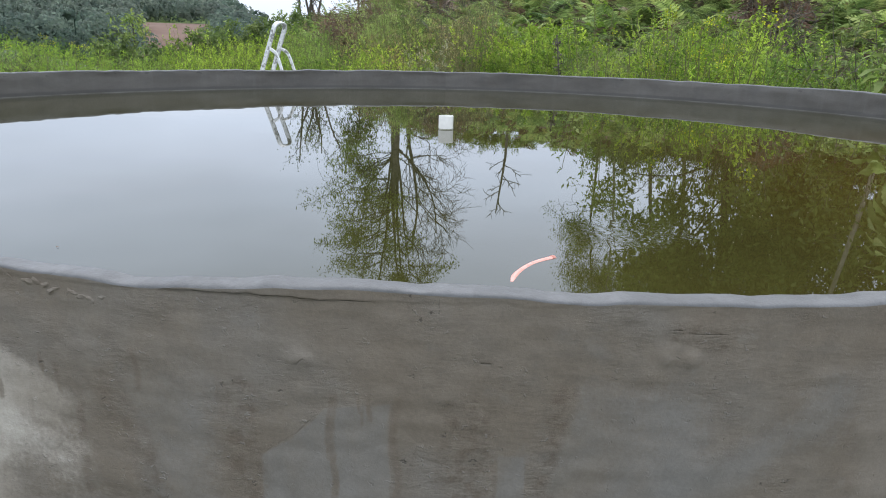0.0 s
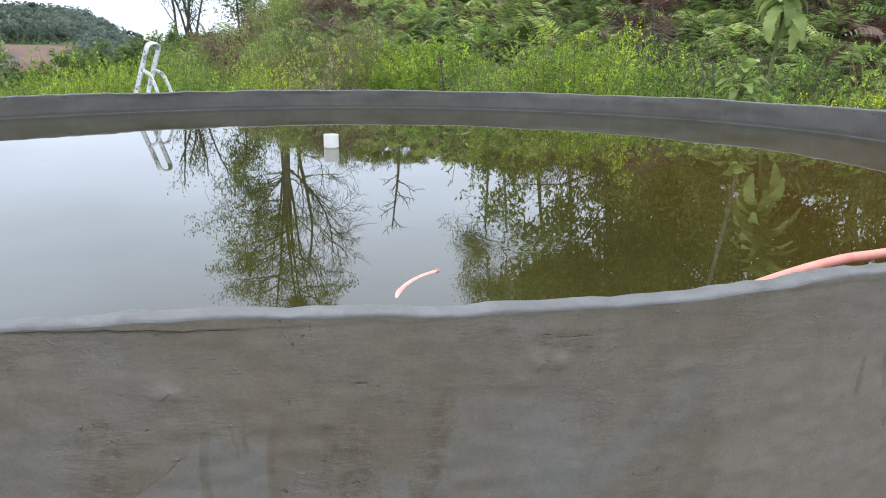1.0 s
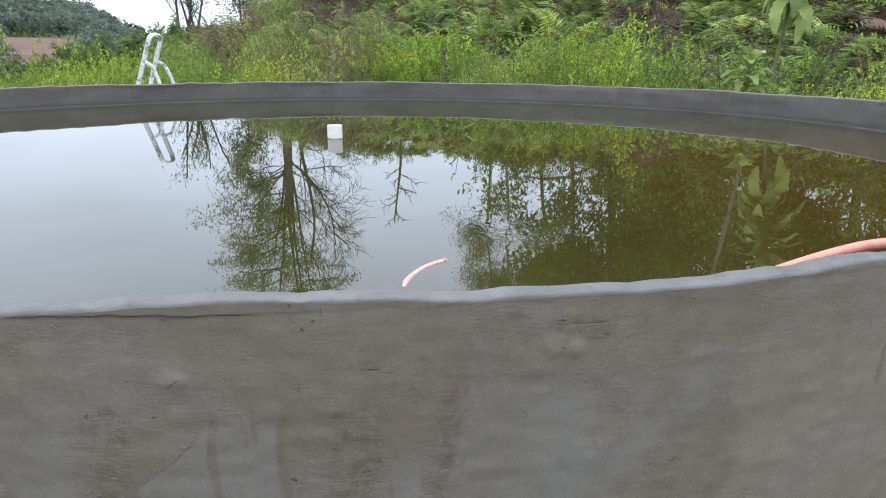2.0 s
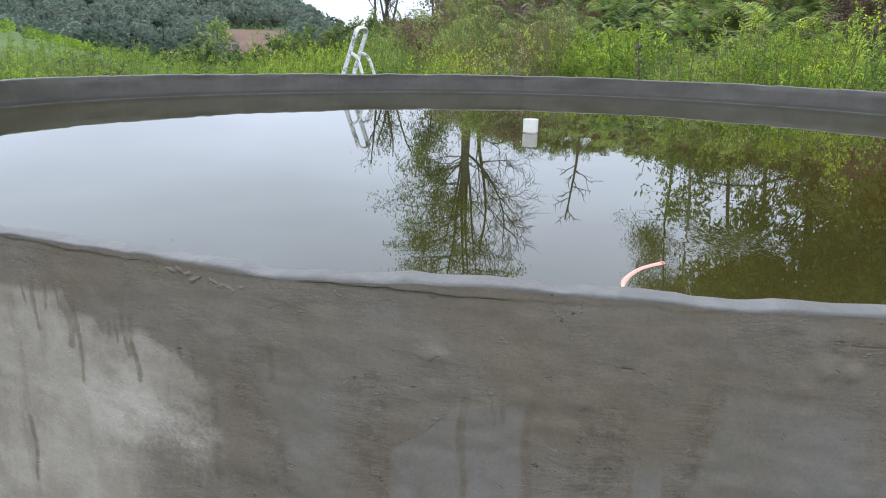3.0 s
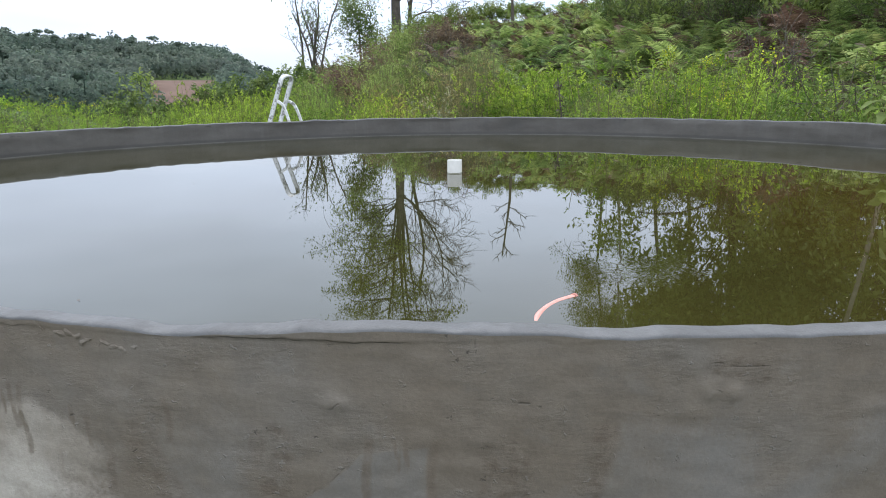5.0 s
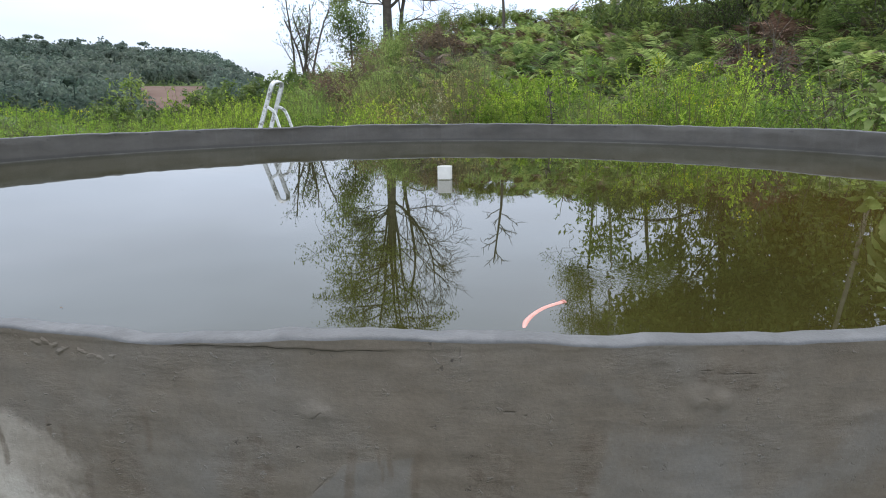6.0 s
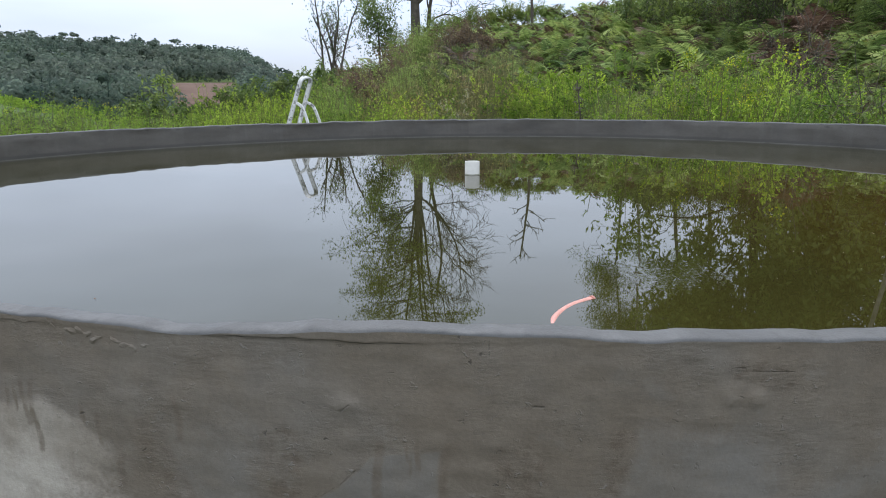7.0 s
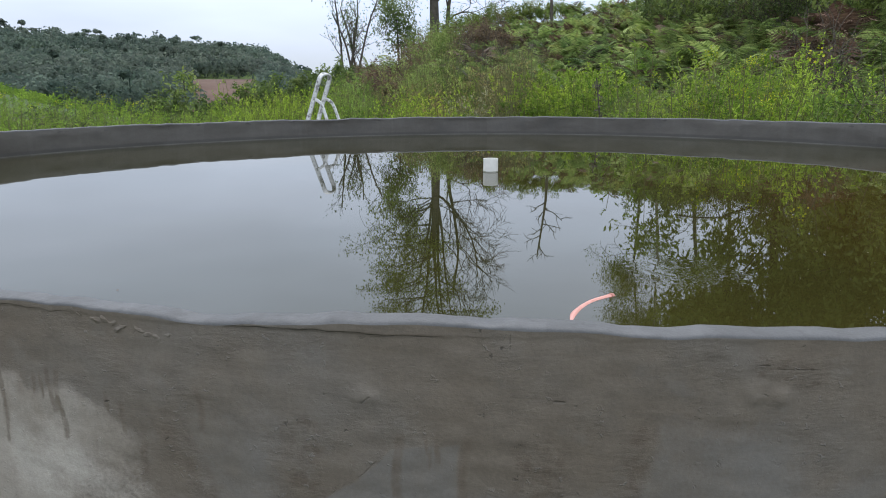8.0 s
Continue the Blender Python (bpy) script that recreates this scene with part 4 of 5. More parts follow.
def make_ladder():
    """A step ladder of aluminium with a safety hoop of flat bar."""
    bx, by = -2.1, 3.26
    bz = float(ground_z(bx, by))
    lad = empty("step_ladder", pose(bx, by, bz, 0, 0, -22), "worn aluminium step ladder with a hooped handrail behind the tank", "ladder")
    lean, H, w = 0.4, 0.575 - bz, 0.095  # lean: sideways per metre of height

    def rail(s, z):
        return (lean * z, s * w * (1 - 0.12 * z / H), z)

    top = 0.055
    line = [rail(-1, z) for z in np.linspace(0.02, H - top, 10)]
    line += [(lean * (H - top + top * math.sin(q)), -0.88 * w * math.copysign(abs(math.cos(q)) ** 0.7, math.cos(q)), H - top + top * math.sin(q) ** 0.8) for q in np.linspace(0.2, np.pi - 0.2, 11)]
    line += [rail(1, z) for z in np.linspace(H - top, 0.02, 10)]
    part("hoop_rail", flat_bar(line, 0.046, 0.018, (1.0, 0.0, -lean)).mesh("hoop_rail", [M_ALU]), lad, "scuffed aluminium hoop")
    for s in (-1, 1):
        z1 = H - 0.235
        p = smooth_path([rail(s * 0.95, z1), (lean * z1 + 0.05, s * w * 0.98, z1 - 0.015), (lean * z1 + 0.1, s * w, z1 - 0.06), (lean * z1 + 0.155, s * w * 1.05, z1 - 0.2), (lean * z1 + 0.3, s * w * 1.25, z1 - 0.62), (lean * z1 + 0.44, s * w * 1.4, 0.02)], 6)
        part("rear_leg", flat_bar(p, 0.03, 0.016, (1.0, 0.0, 0.3)).mesh("rear_leg", [M_ALU]), lad)
    for i in range(4):
        z = 0.24 + 0.25 * i
        me = bpy.data.meshes.new("step")
        bm = bmesh.new()
        bmesh.ops.create_cube(bm, size=1.0, matrix=Matrix.Translation((lean * z + 0.03, 0, z)) @ Matrix.Diagonal((0.09, 2 * w - 0.04, 0.025, 1)))
        bmesh.ops.bevel(bm, geom=bm.edges[:], offset=0.004, segments=1, affect="EDGES")
        bm.to_mesh(me)
        bm.free()
        me.materials.append(M_ALU)
        part("step", me, lad)
    for s in (-1, 1):
        g = Geo()
        g.tube([rail(s, 0.0), rail(s, 0.05)], 0.028, 8, caps=True)
        part("rubber_foot", g.mesh("rubber_foot", [M_BUSH], True), lad)


make_ladder()


# ---- trees ----
def branch_line(rng, p, d, length, bend, up, n=7):
    pts = [np.array(p, float)]
    d = np.array(d, float)
    for _ in range(n):
        d = d + rng.normal(0, bend, 3) + np.array([0, 0, up])
        d /= np.linalg.norm(d)
        pts.append(pts[-1] + d * length / n)
    return np.array(pts), d


def grow(g, rng, p, d, length, r, depth, tips, opt):
    """One limb and, from it, smaller ones; the ends of the smallest go to tips."""
    pts, _ = branch_line(rng, p, d, length, opt["bend"], opt["up"], 7 if depth > 1 else 5)
    rad = np.linspace(r, r * 0.45, len(pts))
    g.tube(pts, rad, 6 if r > 0.04 else (4 if r > 0.012 else 3))
    if depth == 0:
        tips.append(pts)
        return
    kids = opt["kids"][depth]
    for i in range(kids):
        f = (i + rng.uniform(0.2, 1.0)) / kids * 0.75 + 0.25
        q = f * (len(pts) - 1)
        a = int(min(q, len(pts) - 2))
        at_p = pts[a] + (pts[a + 1] - pts[a]) * (q - a)
        t = pts[a + 1] - pts[a]
        t /= np.linalg.norm(t)
        side = np.cross(t, rng.normal(size=3))
        side /= np.linalg.norm(side)
        if "pull" in opt:
            side = side + np.array(opt["pull"]) * 0.5
        spread = opt["spread"]
        nd = t * (1 - spread) + side * spread
        nd /= np.linalg.norm(nd)
        grow(g, rng, at_p, nd, length * rng.uniform(*opt["ratio"]), max(r * (1 - 0.5 * f) * 0.6, opt.get("fine", 0.004)), depth - 1, tips, opt)
    tips.append(pts[-3:])


def foliage(rng, tips, per, size, keep, m=0, spread=0.12):
    """Leaves round the ends of the twigs."""
    g = Geo()
    P, D = [], []
    for pts in tips:
        if not keep(pts[-1], rng):
            continue
        for _ in range(per):
            q = rng.uniform(0.1, 1) * (len(pts) - 1)
            a = int(min(q, len(pts) - 2))
            c = pts[a] + (pts[a + 1] - pts[a]) * (q - a) + rng.normal(0, spread, 3)
            P.append(c)
            D.append(rng.normal(size=3) + np.array([0, 0, -0.2]))
    L = size * rng.uniform(0.6, 1.3, len(P))
    g.leaves(P, D, L, L * 0.42, m, rng)
    return g


def make_tree(name, az, dist, height, r, opt, per, size, keep, label, seed, bark=None, leafmat=None, lean=(0, 0), stems=1, sink=0.15, grown=1.0):
    """grown: by how much the whole tree is larger than its pattern."""
    rng = np.random.default_rng(seed)
    x, y = at(az, dist)
    z = float(ground_z(x, y)) - sink * grown
    tree = empty(name, pose(x, y, z) @ Matrix.Scale(grown, 4), label, "tree", "trees on the bank")
    g, tips = Geo(), []
    for s in range(stems):
        lx, ly = lean if stems == 1 else (lean[0] + rng.normal(0, 0.055), lean[1] + rng.normal(0, 0.055))
        p0 = (0, 0, 0) if stems == 1 else (rng.normal(0, 0.26), rng.normal(0, 0.2), 0)
        pts, _ = branch_line(rng, p0, (lx, ly, 1), height * (1 if stems == 1 else rng.uniform(0.75, 1.05)), opt.get("wob", 0.05), 0.03, 12)
        rad = r * np.linspace(1, 0.3, len(pts)) ** opt.get("taper", 0.8)
        rad[0] *= 1.25
        g.tube(pts, rad, 9 if r > 0.1 else 6)
        n = opt["limbs"]
        for i in range(n):
            f = opt["first"] + (1 - opt["first"]) * (i + rng.uniform(0, 0.8)) / n
            q = f * (len(pts) - 1)
            a = int(min(q, len(pts) - 2))
            c = pts[a] + (pts[a + 1] - pts[a]) * (q - a)
            ang = rng.uniform(0, 2 * np.pi)
            d = np.array([math.cos(ang), math.sin(ang) * 0.7, rng.uniform(*opt["rise"])])
            if "bias" in opt:
                d = d + np.array(opt["bias"]) * rng.uniform(0, 1)
            d /= np.linalg.norm(d)
            ln = opt["reach"] * (1 - 0.45 * (f - opt["first"]) / (1 - opt["first"])) * rng.uniform(0.7, 1.15)
            grow(g, rng, c, d, ln, max(rad[a] * opt.get("limb", 0.45), 0.008), opt["depth"], tips, opt)
        tips.append(pts[-4:])
    part("trunk", g.mesh("trunk", [bark or M_BARK], True), tree)
    if per:
        part("crown", foliage(rng, tips, per, size, keep).mesh("crown", [leafmat or M_TREE]), tree)
    return tree


def always(p, rng):
    return True


def clumps(share, scale, seed, side=None):
    """Leaves stand in clumps with gaps between; side tells how likely each place bears leaves at all."""
    def keep(p, rng):
        if side is not None and rng.uniform() > side(p):
            return False
        return float(vnoise(np.array(p), scale, seed)) > 1 - 2 * share
    return keep


OAK = dict(bend=0.16, up=0.03, kids={1: 5, 2: 5, 3: 4}, spread=0.62, ratio=(0.45, 0.7), limbs=26, taper=1.5, first=0.14, rise=(0.1, 0.8), reach=1.75, depth=2, limb=0.28, fine=0.006)


def make_tall_tree():
    """A tall tree: one trunk that parts into upright stems, boughs in leafy tiers on one side, bare limbs on the other."""
    rng = np.random.default_rng(11)
    x, y = at(4.25, 43.7)
    z0 = 0.85
    tree = empty("leafy_tree", pose(x, y, float(ground_z(x, y)) - 0.7) @ Matrix.Scale(2.3, 4), "tall half-bare tree with leafy tiers on one side, on the bank", "tree", "trees on the bank")
    g, tips, bare = Geo(), [], []
    fork = 3.1 - z0
    trunk, _ = branch_line(rng, (0, 0, 0), (0.0, 0, 1), fork, 0.012, 0.02, 8)
    g.tube(trunk, np.linspace(0.15, 0.1, len(trunk)) * np.array([1.3] + [1.0] * (len(trunk) - 1)), 10)
    stems = []
    for lx, ly, ln, r in ((-0.07, 0.02, 3.9, 0.06), (-0.01, -0.05, 4.1, 0.075), (0.05, 0.05, 4.0, 0.06), (0.11, -0.02, 3.6, 0.045), (-0.14, -0.03, 3.0, 0.04)):
        start = trunk[-1] + np.array([lx * 0.5, ly, -rng.uniform(0.0, 0.9)])
        pts, _ = branch_line(rng, start, (lx, ly, 1), ln, 0.035, 0.03, 12)
        g.tube(pts, np.linspace(r, r * 0.22, len(pts)), 7)
        stems.append(pts)
    twig = dict(bend=0.17, up=0.0, kids={1: 4, 2: 4}, spread=0.55, ratio=(0.42, 0.68), fine=0.0055)
    # tiers: height, reach to the leafy side and to the other, boughs
    for zt, left, right, n in ((2.65, 1.75, 0.1, 4), (2.95, 1.6, 0.1, 4), (3.45, 1.1, 0.2, 3), (3.9, 1.6, 0.45, 7), (4.25, 1.6, 0.5, 7), (4.7, 1.2, 0.4, 4), (5.15, 1.45, 0.55, 6), (5.55, 1.15, 0.8, 6), (6.0, 0.95, 0.95, 6), (6.5, 0.75, 0.9, 6), (6.9, 0.55, 0.65, 5)):
        for _ in range(n):
            to_left = rng.uniform() < left / (left + right)
            reach = (left if to_left else right) * rng.uniform(0.65, 1.05)
            line = stems[int(rng.integers(len(stems)))]
            start = line[int(np.argmin(np.abs(line[:, 2] - (zt - z0 - 0.3 + rng.normal(0, 0.08)))))]
            d = np.array([-1.0 if to_left else 1.0, rng.normal(0, 0.55), rng.uniform(0.15, 0.55)])
            grow(g, rng, start, d / np.linalg.norm(d), reach, 0.018, 2, tips, twig)
    # a heavy limb and smaller ones on the bare side
    limb = smooth_path([trunk[5], trunk[5] + (0.3, -0.1, 0.25), trunk[5] + (0.75, -0.2, 0.75), trunk[5] + (1.1, -0.2, 1.5), trunk[5] + (1.2, -0.15, 2.4)], 5)
    g.tube(limb, np.linspace(0.045, 0.012, len(limb)), 6)
    for k in range(4, len(limb) - 1):
        d = np.array([rng.uniform(0.1, 1.1), rng.normal(0, 0.5), rng.uniform(0.1, 0.9)])
        grow(g, rng, limb[k], d / np.linalg.norm(d), rng.uniform(0.5, 0.95), 0.015, 2, bare, dict(twig, spread=0.42, up=0.03, kids={1: 5, 2: 5}))
    for zt in np.linspace(2.4, 4.9, 5):
        line = stems[3] if zt > 3.2 else trunk
        start = line[int(np.argmin(np.abs(line[:, 2] - (zt - z0))))]
        d = np.array([1.0, rng.normal(0, 0.5), rng.uniform(0.3, 1.0)])
        grow(g, rng, start, d / np.linalg.norm(d), rng.uniform(0.7, 1.4), 0.02, 2, bare, dict(twig, spread=0.45, up=0.02, kids={1: 5, 2: 5}))
    part("trunk", g.mesh("trunk", [M_BARK], True), tree)
    crown = foliage(rng, tips, 19, 0.075, clumps(0.68, 1.5, 6), spread=0.1)
    close = [p[3:] for p in stems[:3]]
    hug = foliage(rng, [p + rng.normal(0, 0.12, 3) for p in close for _ in range(6)], 75, 0.08, always, spread=0.2)
    for V, F in zip(hug.V, hug.F):
        crown.add(V, F - F.min(), 0)
    part("crown", crown.mesh("crown", [M_TREE]), tree)


make_tall_tree()
BARE = dict(bend=0.2, up=0.02, kids={1: 7, 2: 6, 3: 4}, spread=0.5, ratio=(0.5, 0.75), limbs=10, first=0.1, rise=(0.3, 1.1), reach=1.7, depth=2, bias=(1.5, 0, 0), wob=0.1, fine=0.0075)
make_tree("bare_tree", 3.5, 44.6, 4.6, 0.06, BARE, 0, 0, always, "leafless tree with many fine twigs, beside the leafy one", 23, lean=(0.2, 0), grown=2.3)
THIN = dict(bend=0.1, up=0.05, kids={1: 4, 2: 3}, spread=0.35, ratio=(0.4, 0.7), limbs=7, first=0.3, rise=(0.6, 1.6), reach=0.6, depth=1, wob=0.07, fine=0.006)
make_tree("thin_tree", 10.8, 39.0, 2.5, 0.036, THIN, 6, 0.06, lambda p, rng: rng.uniform() < 0.7, "cluster of thin bare stems with few leaves", 5, stems=6, leafmat=M_BUSH, grown=2.3)
BUSHY = dict(bend=0.2, up=0.02, kids={1: 5, 2: 4}, spread=0.6, ratio=(0.5, 0.8), limbs=9, first=0.45, rise=(0.1, 0.9), reach=0.5, depth=1)
make_tree("small_tree", 7.0, 39.0, 1.5, 0.035, dict(BUSHY, first=0.42, limbs=17, reach=0.56, rise=(-0.2, 0.7)), 36, 0.07, clumps(0.7, 2.6, 9), "small dark-leaved tree on the bank", 8, leafmat=M_BUSH, grown=2.3)
DEAD = dict(bend=0.14, up=0.02, kids={1: 3, 2: 3}, spread=0.55, ratio=(0.4, 0.7), limbs=10, first=0.35, rise=(0.15, 0.7), reach=0.62, depth=1, wob=0.03, fine=0.01, limb=0.6)
make_tree("dead_tree", -5.1, 40.2, 2.45, 0.042, DEAD, 0, 0, always, "slender dead tree without leaves", 31, lean=(0.0, 0), grown=2.3)
WOOD = dict(OAK, kids={1: 4, 2: 4}, taper=0.8, limbs=13, first=0.42, reach=1.6)
make_tree("leafy_tree", -12.7, 37.7, 5.0, 0.032, dict(WOOD, first=0.3, reach=0.8), 100, 0.043, clumps(0.55, 1.5, 5), "slim leafy tree at the edge of the grove", 41, grown=2.3)
make_tree("leafy_tree", -13.8, 34.5, 5.2, 0.034, dict(WOOD, reach=0.95), 108, 0.043, clumps(0.55, 1.5, 6), "slim leafy tree with a pale trunk", 42, bark=M_PALE, grown=2.3)
make_tree("leafy_tree", -16.6, 36.8, 5.4, 0.045, WOOD, 92, 0.048, clumps(0.55, 1.4, 7), "leaning leafy tree on the bank", 43, lean=(0.12, 0), grown=2.3)
make_tree("leafy_tree", -19.3, 35.6, 5.2, 0.042, dict(WOOD, first=0.3), 92, 0.048, clumps(0.6, 1.4, 8), "leafy tree on the bank among ferns", 44, grown=2.3)
for wood_az, wood_d, wood_seed in ((-22.7, 14.5, 45), (-27.4, 14.2, 46), (-33.5, 13.5, 47), (-40.5, 13.0, 48), (-49.0, 13.0, 49)):
    make_tree("leafy_tree", wood_az, wood_d * 1.7, 6.0, 0.09, dict(WOOD, first=0.03, reach=2.0, limbs=26), 56, 0.13, always, "dense leafy tree on the bank", wood_seed, grown=1.7)
LONE = dict(BUSHY, limbs=9, reach=0.85, first=0.6)
make_tree("lone_tree", 23.9, 34.0, 2.1, 0.05, LONE, 9, 0.2, clumps(0.75, 1.6, 4), "small pale-leaved tree alone in the meadow", 61, leafmat=M_WEED2)
for wood_az, wood_d, wood_seed in ((43.5, 62.0, 71), (46.0, 58.0, 72), (49.0, 55.0, 73), (44.8, 70.0, 74), (52.0, 52.0, 75), (47.5, 66.0, 76), (42.0, 72.0, 77), (42.6, 66.0, 78)):
    make_tree("hillside_tree", wood_az, wood_d, 3.5, 0.12, dict(WOOD, first=0.25, reach=2.2, kids={1: 3, 2: 4}), 9, 0.42, always, "round leafy tree on the near hillside", wood_seed, leafmat=M_BUSH)


# ---- plants ----
def weed(rng, h, leaf, n, flower=0.0, spread=0.12, stems=3):
    """A leafy upright weed: stems, leaves all along them, flower heads on some."""
    g = Geo()
    for s in range(stems):
        a = rng.uniform(0, 2 * np.pi)
        lean = rng.uniform(0.02, 0.22)
        hh = h * rng.uniform(0.7, 1.05)
        t = np.linspace(0, 1, 4)[:, None]
        base = np.array([math.cos(a), math.sin(a), 0]) * spread * rng.uniform(0, 0.6)
        out = np.array([math.cos(a), math.sin(a), 0]) * lean * hh
        pts = base + out * t ** 1.6 + np.array([0, 0, hh]) * t
        g.tube(pts, np.linspace(0.005, 0.002, 4), 3, 0)
        f = rng.uniform(0.12, 1.0, n) ** 0.8
        P = base + out * f[:, None] ** 1.6 + np.array([0, 0, hh]) * f[:, None]
        ang = rng.uniform(0, 2 * np.pi, n)
        up = rng.uniform(0.3, 1.7, n)
        D = np.stack([np.cos(ang), np.sin(ang), up], -1)
        L = leaf * rng.uniform(0.6, 1.3, n) * (1.15 - 0.5 * f)
        g.leaves(P, D, L, L * 0.27, 1, rng)
        if rng.uniform() < flower:
            k = 12
            c = pts[-1] + rng.normal(0, 0.022, (k, 3))
            g.leaves(c, rng.normal(size=(k, 3)) + [0, 0, 0.6], 0.014, 0.013, 2, rng)
    return g.arrays()


def tuft(rng, h, n):
    """A tuft of grass blades."""
    g = Geo()
    for _ in range(n):
        a = rng.uniform(0, 2 * np.pi)
        hh = h * rng.uniform(0.5, 1.1)
        o = np.array([math.cos(a), math.sin(a), 0])
        s = np.array([-math.sin(a), math.cos(a), 0]) * 0.005
        b = o * rng.uniform(0, 0.06)
        p1 = b + o * hh * 0.12 + np.array([0, 0, hh * 0.6])
        p2 = b + o * hh * rng.uniform(0.25, 0.5) + np.array([0, 0, hh])
        g.add(np.array([b - s, b + s, p1 + s * 0.8, p1 - s * 0.8]), [[0, 1, 2, 3]], 1)
        g.add(np.array([p1 - s * 0.8, p1 + s * 0.8, p2 + s * 0.2, p2 - s * 0.2]), [[0, 1, 2, 3]], 1)
    return g.arrays()


def scatter(name, templates, places, sizes, rng, mats, label, category, tilt=0.12, tones=1.0):
    """Many plants out of a few patterns, in one mesh."""
    g = Geo()
    for (x, y), s in zip(places, sizes):
        V, F, Mi = templates[rng.integers(len(templates))]
        a = rng.uniform(0, 2 * np.pi)
        c, sn = math.cos(a), math.sin(a)
        W = V @ np.array([[c, sn, 0], [-sn, c, 0], [0, 0, 1]]) * s
        W[:, 0] += W[:, 2] * rng.normal(0, tilt * 0.7)
        W[:, 1] += W[:, 2] * rng.normal(0, tilt)
        W += (x, y, 0)
        g.add(W, F, Mi)
    V, F, Mi = g.arrays()
    # each plant stands on the land under its foot
    reps = [len(v) for v in g.V]
    zz = np.repeat(ground_z(np.array([p[0] for p in places]), np.array([p[1] for p in places])) - 0.02, reps)
    V[:, 2] += zz
    me = quads(name, V, F, mats, Mi)
    spots = np.array([(x, y, 0.0) for x, y in places])
    tone = np.clip(rng.normal(0, 0.42, len(places)) + 0.75 * vnoise(spots, 0.7, 17), -1, 1) * tones
    me.attributes.new("tone", "FLOAT", "POINT").data.foreach_set("value", np.repeat(tone, reps).astype(np.float32))
    tagged(new(name, me), label, category, kind="stuff")


def sector(rng, n, az0, az1, d0, d1, power=1.0):
    """Places in a part of the plan, clear of the tank."""
    out = []
    while len(out) < n:
        p = at(rng.uniform(az0, az1), d0 + (d1 - d0) * rng.uniform() ** power)
        if math.hypot(*p) > 3.85:
            out.append(p)
    return out


def plume(rng, h, leaf, stems=7, boughs=9, per=7, width=0.3, flower=0.0, narrow=0.3):
    """A bushy feathery weed: upright stems with many rising branchlets, all set with small leaves."""
    g = Geo()
    for s in range(stems):
        a = rng.uniform(0, 2 * np.pi)
        o = np.array([math.cos(a), math.sin(a), 0])
        hh = h * rng.uniform(0.62, 1.05)
        base, out = o * width * rng.uniform(0, 0.45), o * width * rng.uniform(0.1, 0.8)
        t = np.linspace(0, 1, 4)[:, None]
        g.tube(base + out * t ** 1.5 + np.array([0, 0, hh]) * t, np.linspace(0.0045, 0.0015, 4), 3, 0)
        f = np.repeat(rng.uniform(0.2, 1.0, boughs), per)
        ang = np.repeat(rng.uniform(0, 2 * np.pi, boughs), per)
        along = rng.uniform(0.05, 1.0, len(f)) * h * 0.2 * (1.15 - f)
        way = np.stack([np.cos(ang) * 0.75, np.sin(ang) * 0.75, np.full(len(f), 0.9)], -1)
        P = base + out * f[:, None] ** 1.5 + np.array([0, 0, hh]) * f[:, None] + way * along[:, None]
        D = way + rng.normal(0, 0.65, (len(f), 3))
        L = leaf * rng.uniform(0.6, 1.35, len(f)) * (1.2 - 0.45 * f)
        g.leaves(P, D, L, L * narrow, 1, rng)
        if rng.uniform() < flower:
            k = 16
            c = base + out + np.array([0, 0, hh]) + rng.normal(0, 0.028, (k, 3))
            g.leaves(c, rng.normal(size=(k, 3)) + [0, 0, 0.6], 0.017, 0.015, 2, rng)
    return g.arrays()


rng = np.random.default_rng(77)
W_PLUME = [plume(rng, 1.0, 0.04, 7, 9, 7, narrow=0.34) for _ in range(6)]
W_LUSH = [plume(rng, 1.0, 0.046, 8, 10, 8, 0.34, narrow=0.38) for _ in range(5)]
W_FINE = [plume(rng, 1.0, 0.05, 9, 10, 7, 0.3, narrow=0.12) for _ in range(4)]
W_FLOW = [plume(rng, 1.0, 0.032, 7, 10, 8, 0.28, 0.03, 0.34) for _ in range(5)]
W_DRY = [plume(rng, 1.0, 0.028, 9, 9, 4, 0.2, narrow=0.3) for _ in range(4)]
W_SPIRE = [weed(rng, 1.0, 0.075, 70, 0.0, 0.05, 1) for _ in range(4)]
W_MEAD = [plume(rng, 1.0, 0.056, 7, 7, 6, 0.2, narrow=0.17) for _ in range(6)]
W_MEAD_FLOW = [plume(rng, 1.0, 0.056, 7, 7, 6, 0.2, 0.16, 0.17) for _ in range(3)]
T_GRASS = [tuft(rng, 1.0, 26) for _ in range(5)]


def band(az0, az1, n, d1, hlo, hhi, temps, name, mats, label, power=1.3, d0=6.6):
    pl = sector(rng, n, az0, az1, d0, d1, power)
    wave = vnoise(np.array([(x, y, 0.0) for x, y in pl]), 0.85, 13)
    if az0 > 12:  # the meadow is more even
        wave = np.minimum(wave, 0.3)
    size = rng.uniform(hlo, hhi, n) * (1 + 0.2 * wave)
    if az0 > 9:  # growth is lower close to the tank
        size = np.minimum(size, 0.47 + 0.083 * np.hypot([p[0] for p in pl], [p[1] + 3.66 for p in pl]))
    scatter(name, temps, pl, size, rng, mats, label, "weeds", tones=0.6 if az0 > 12 else 1.0)


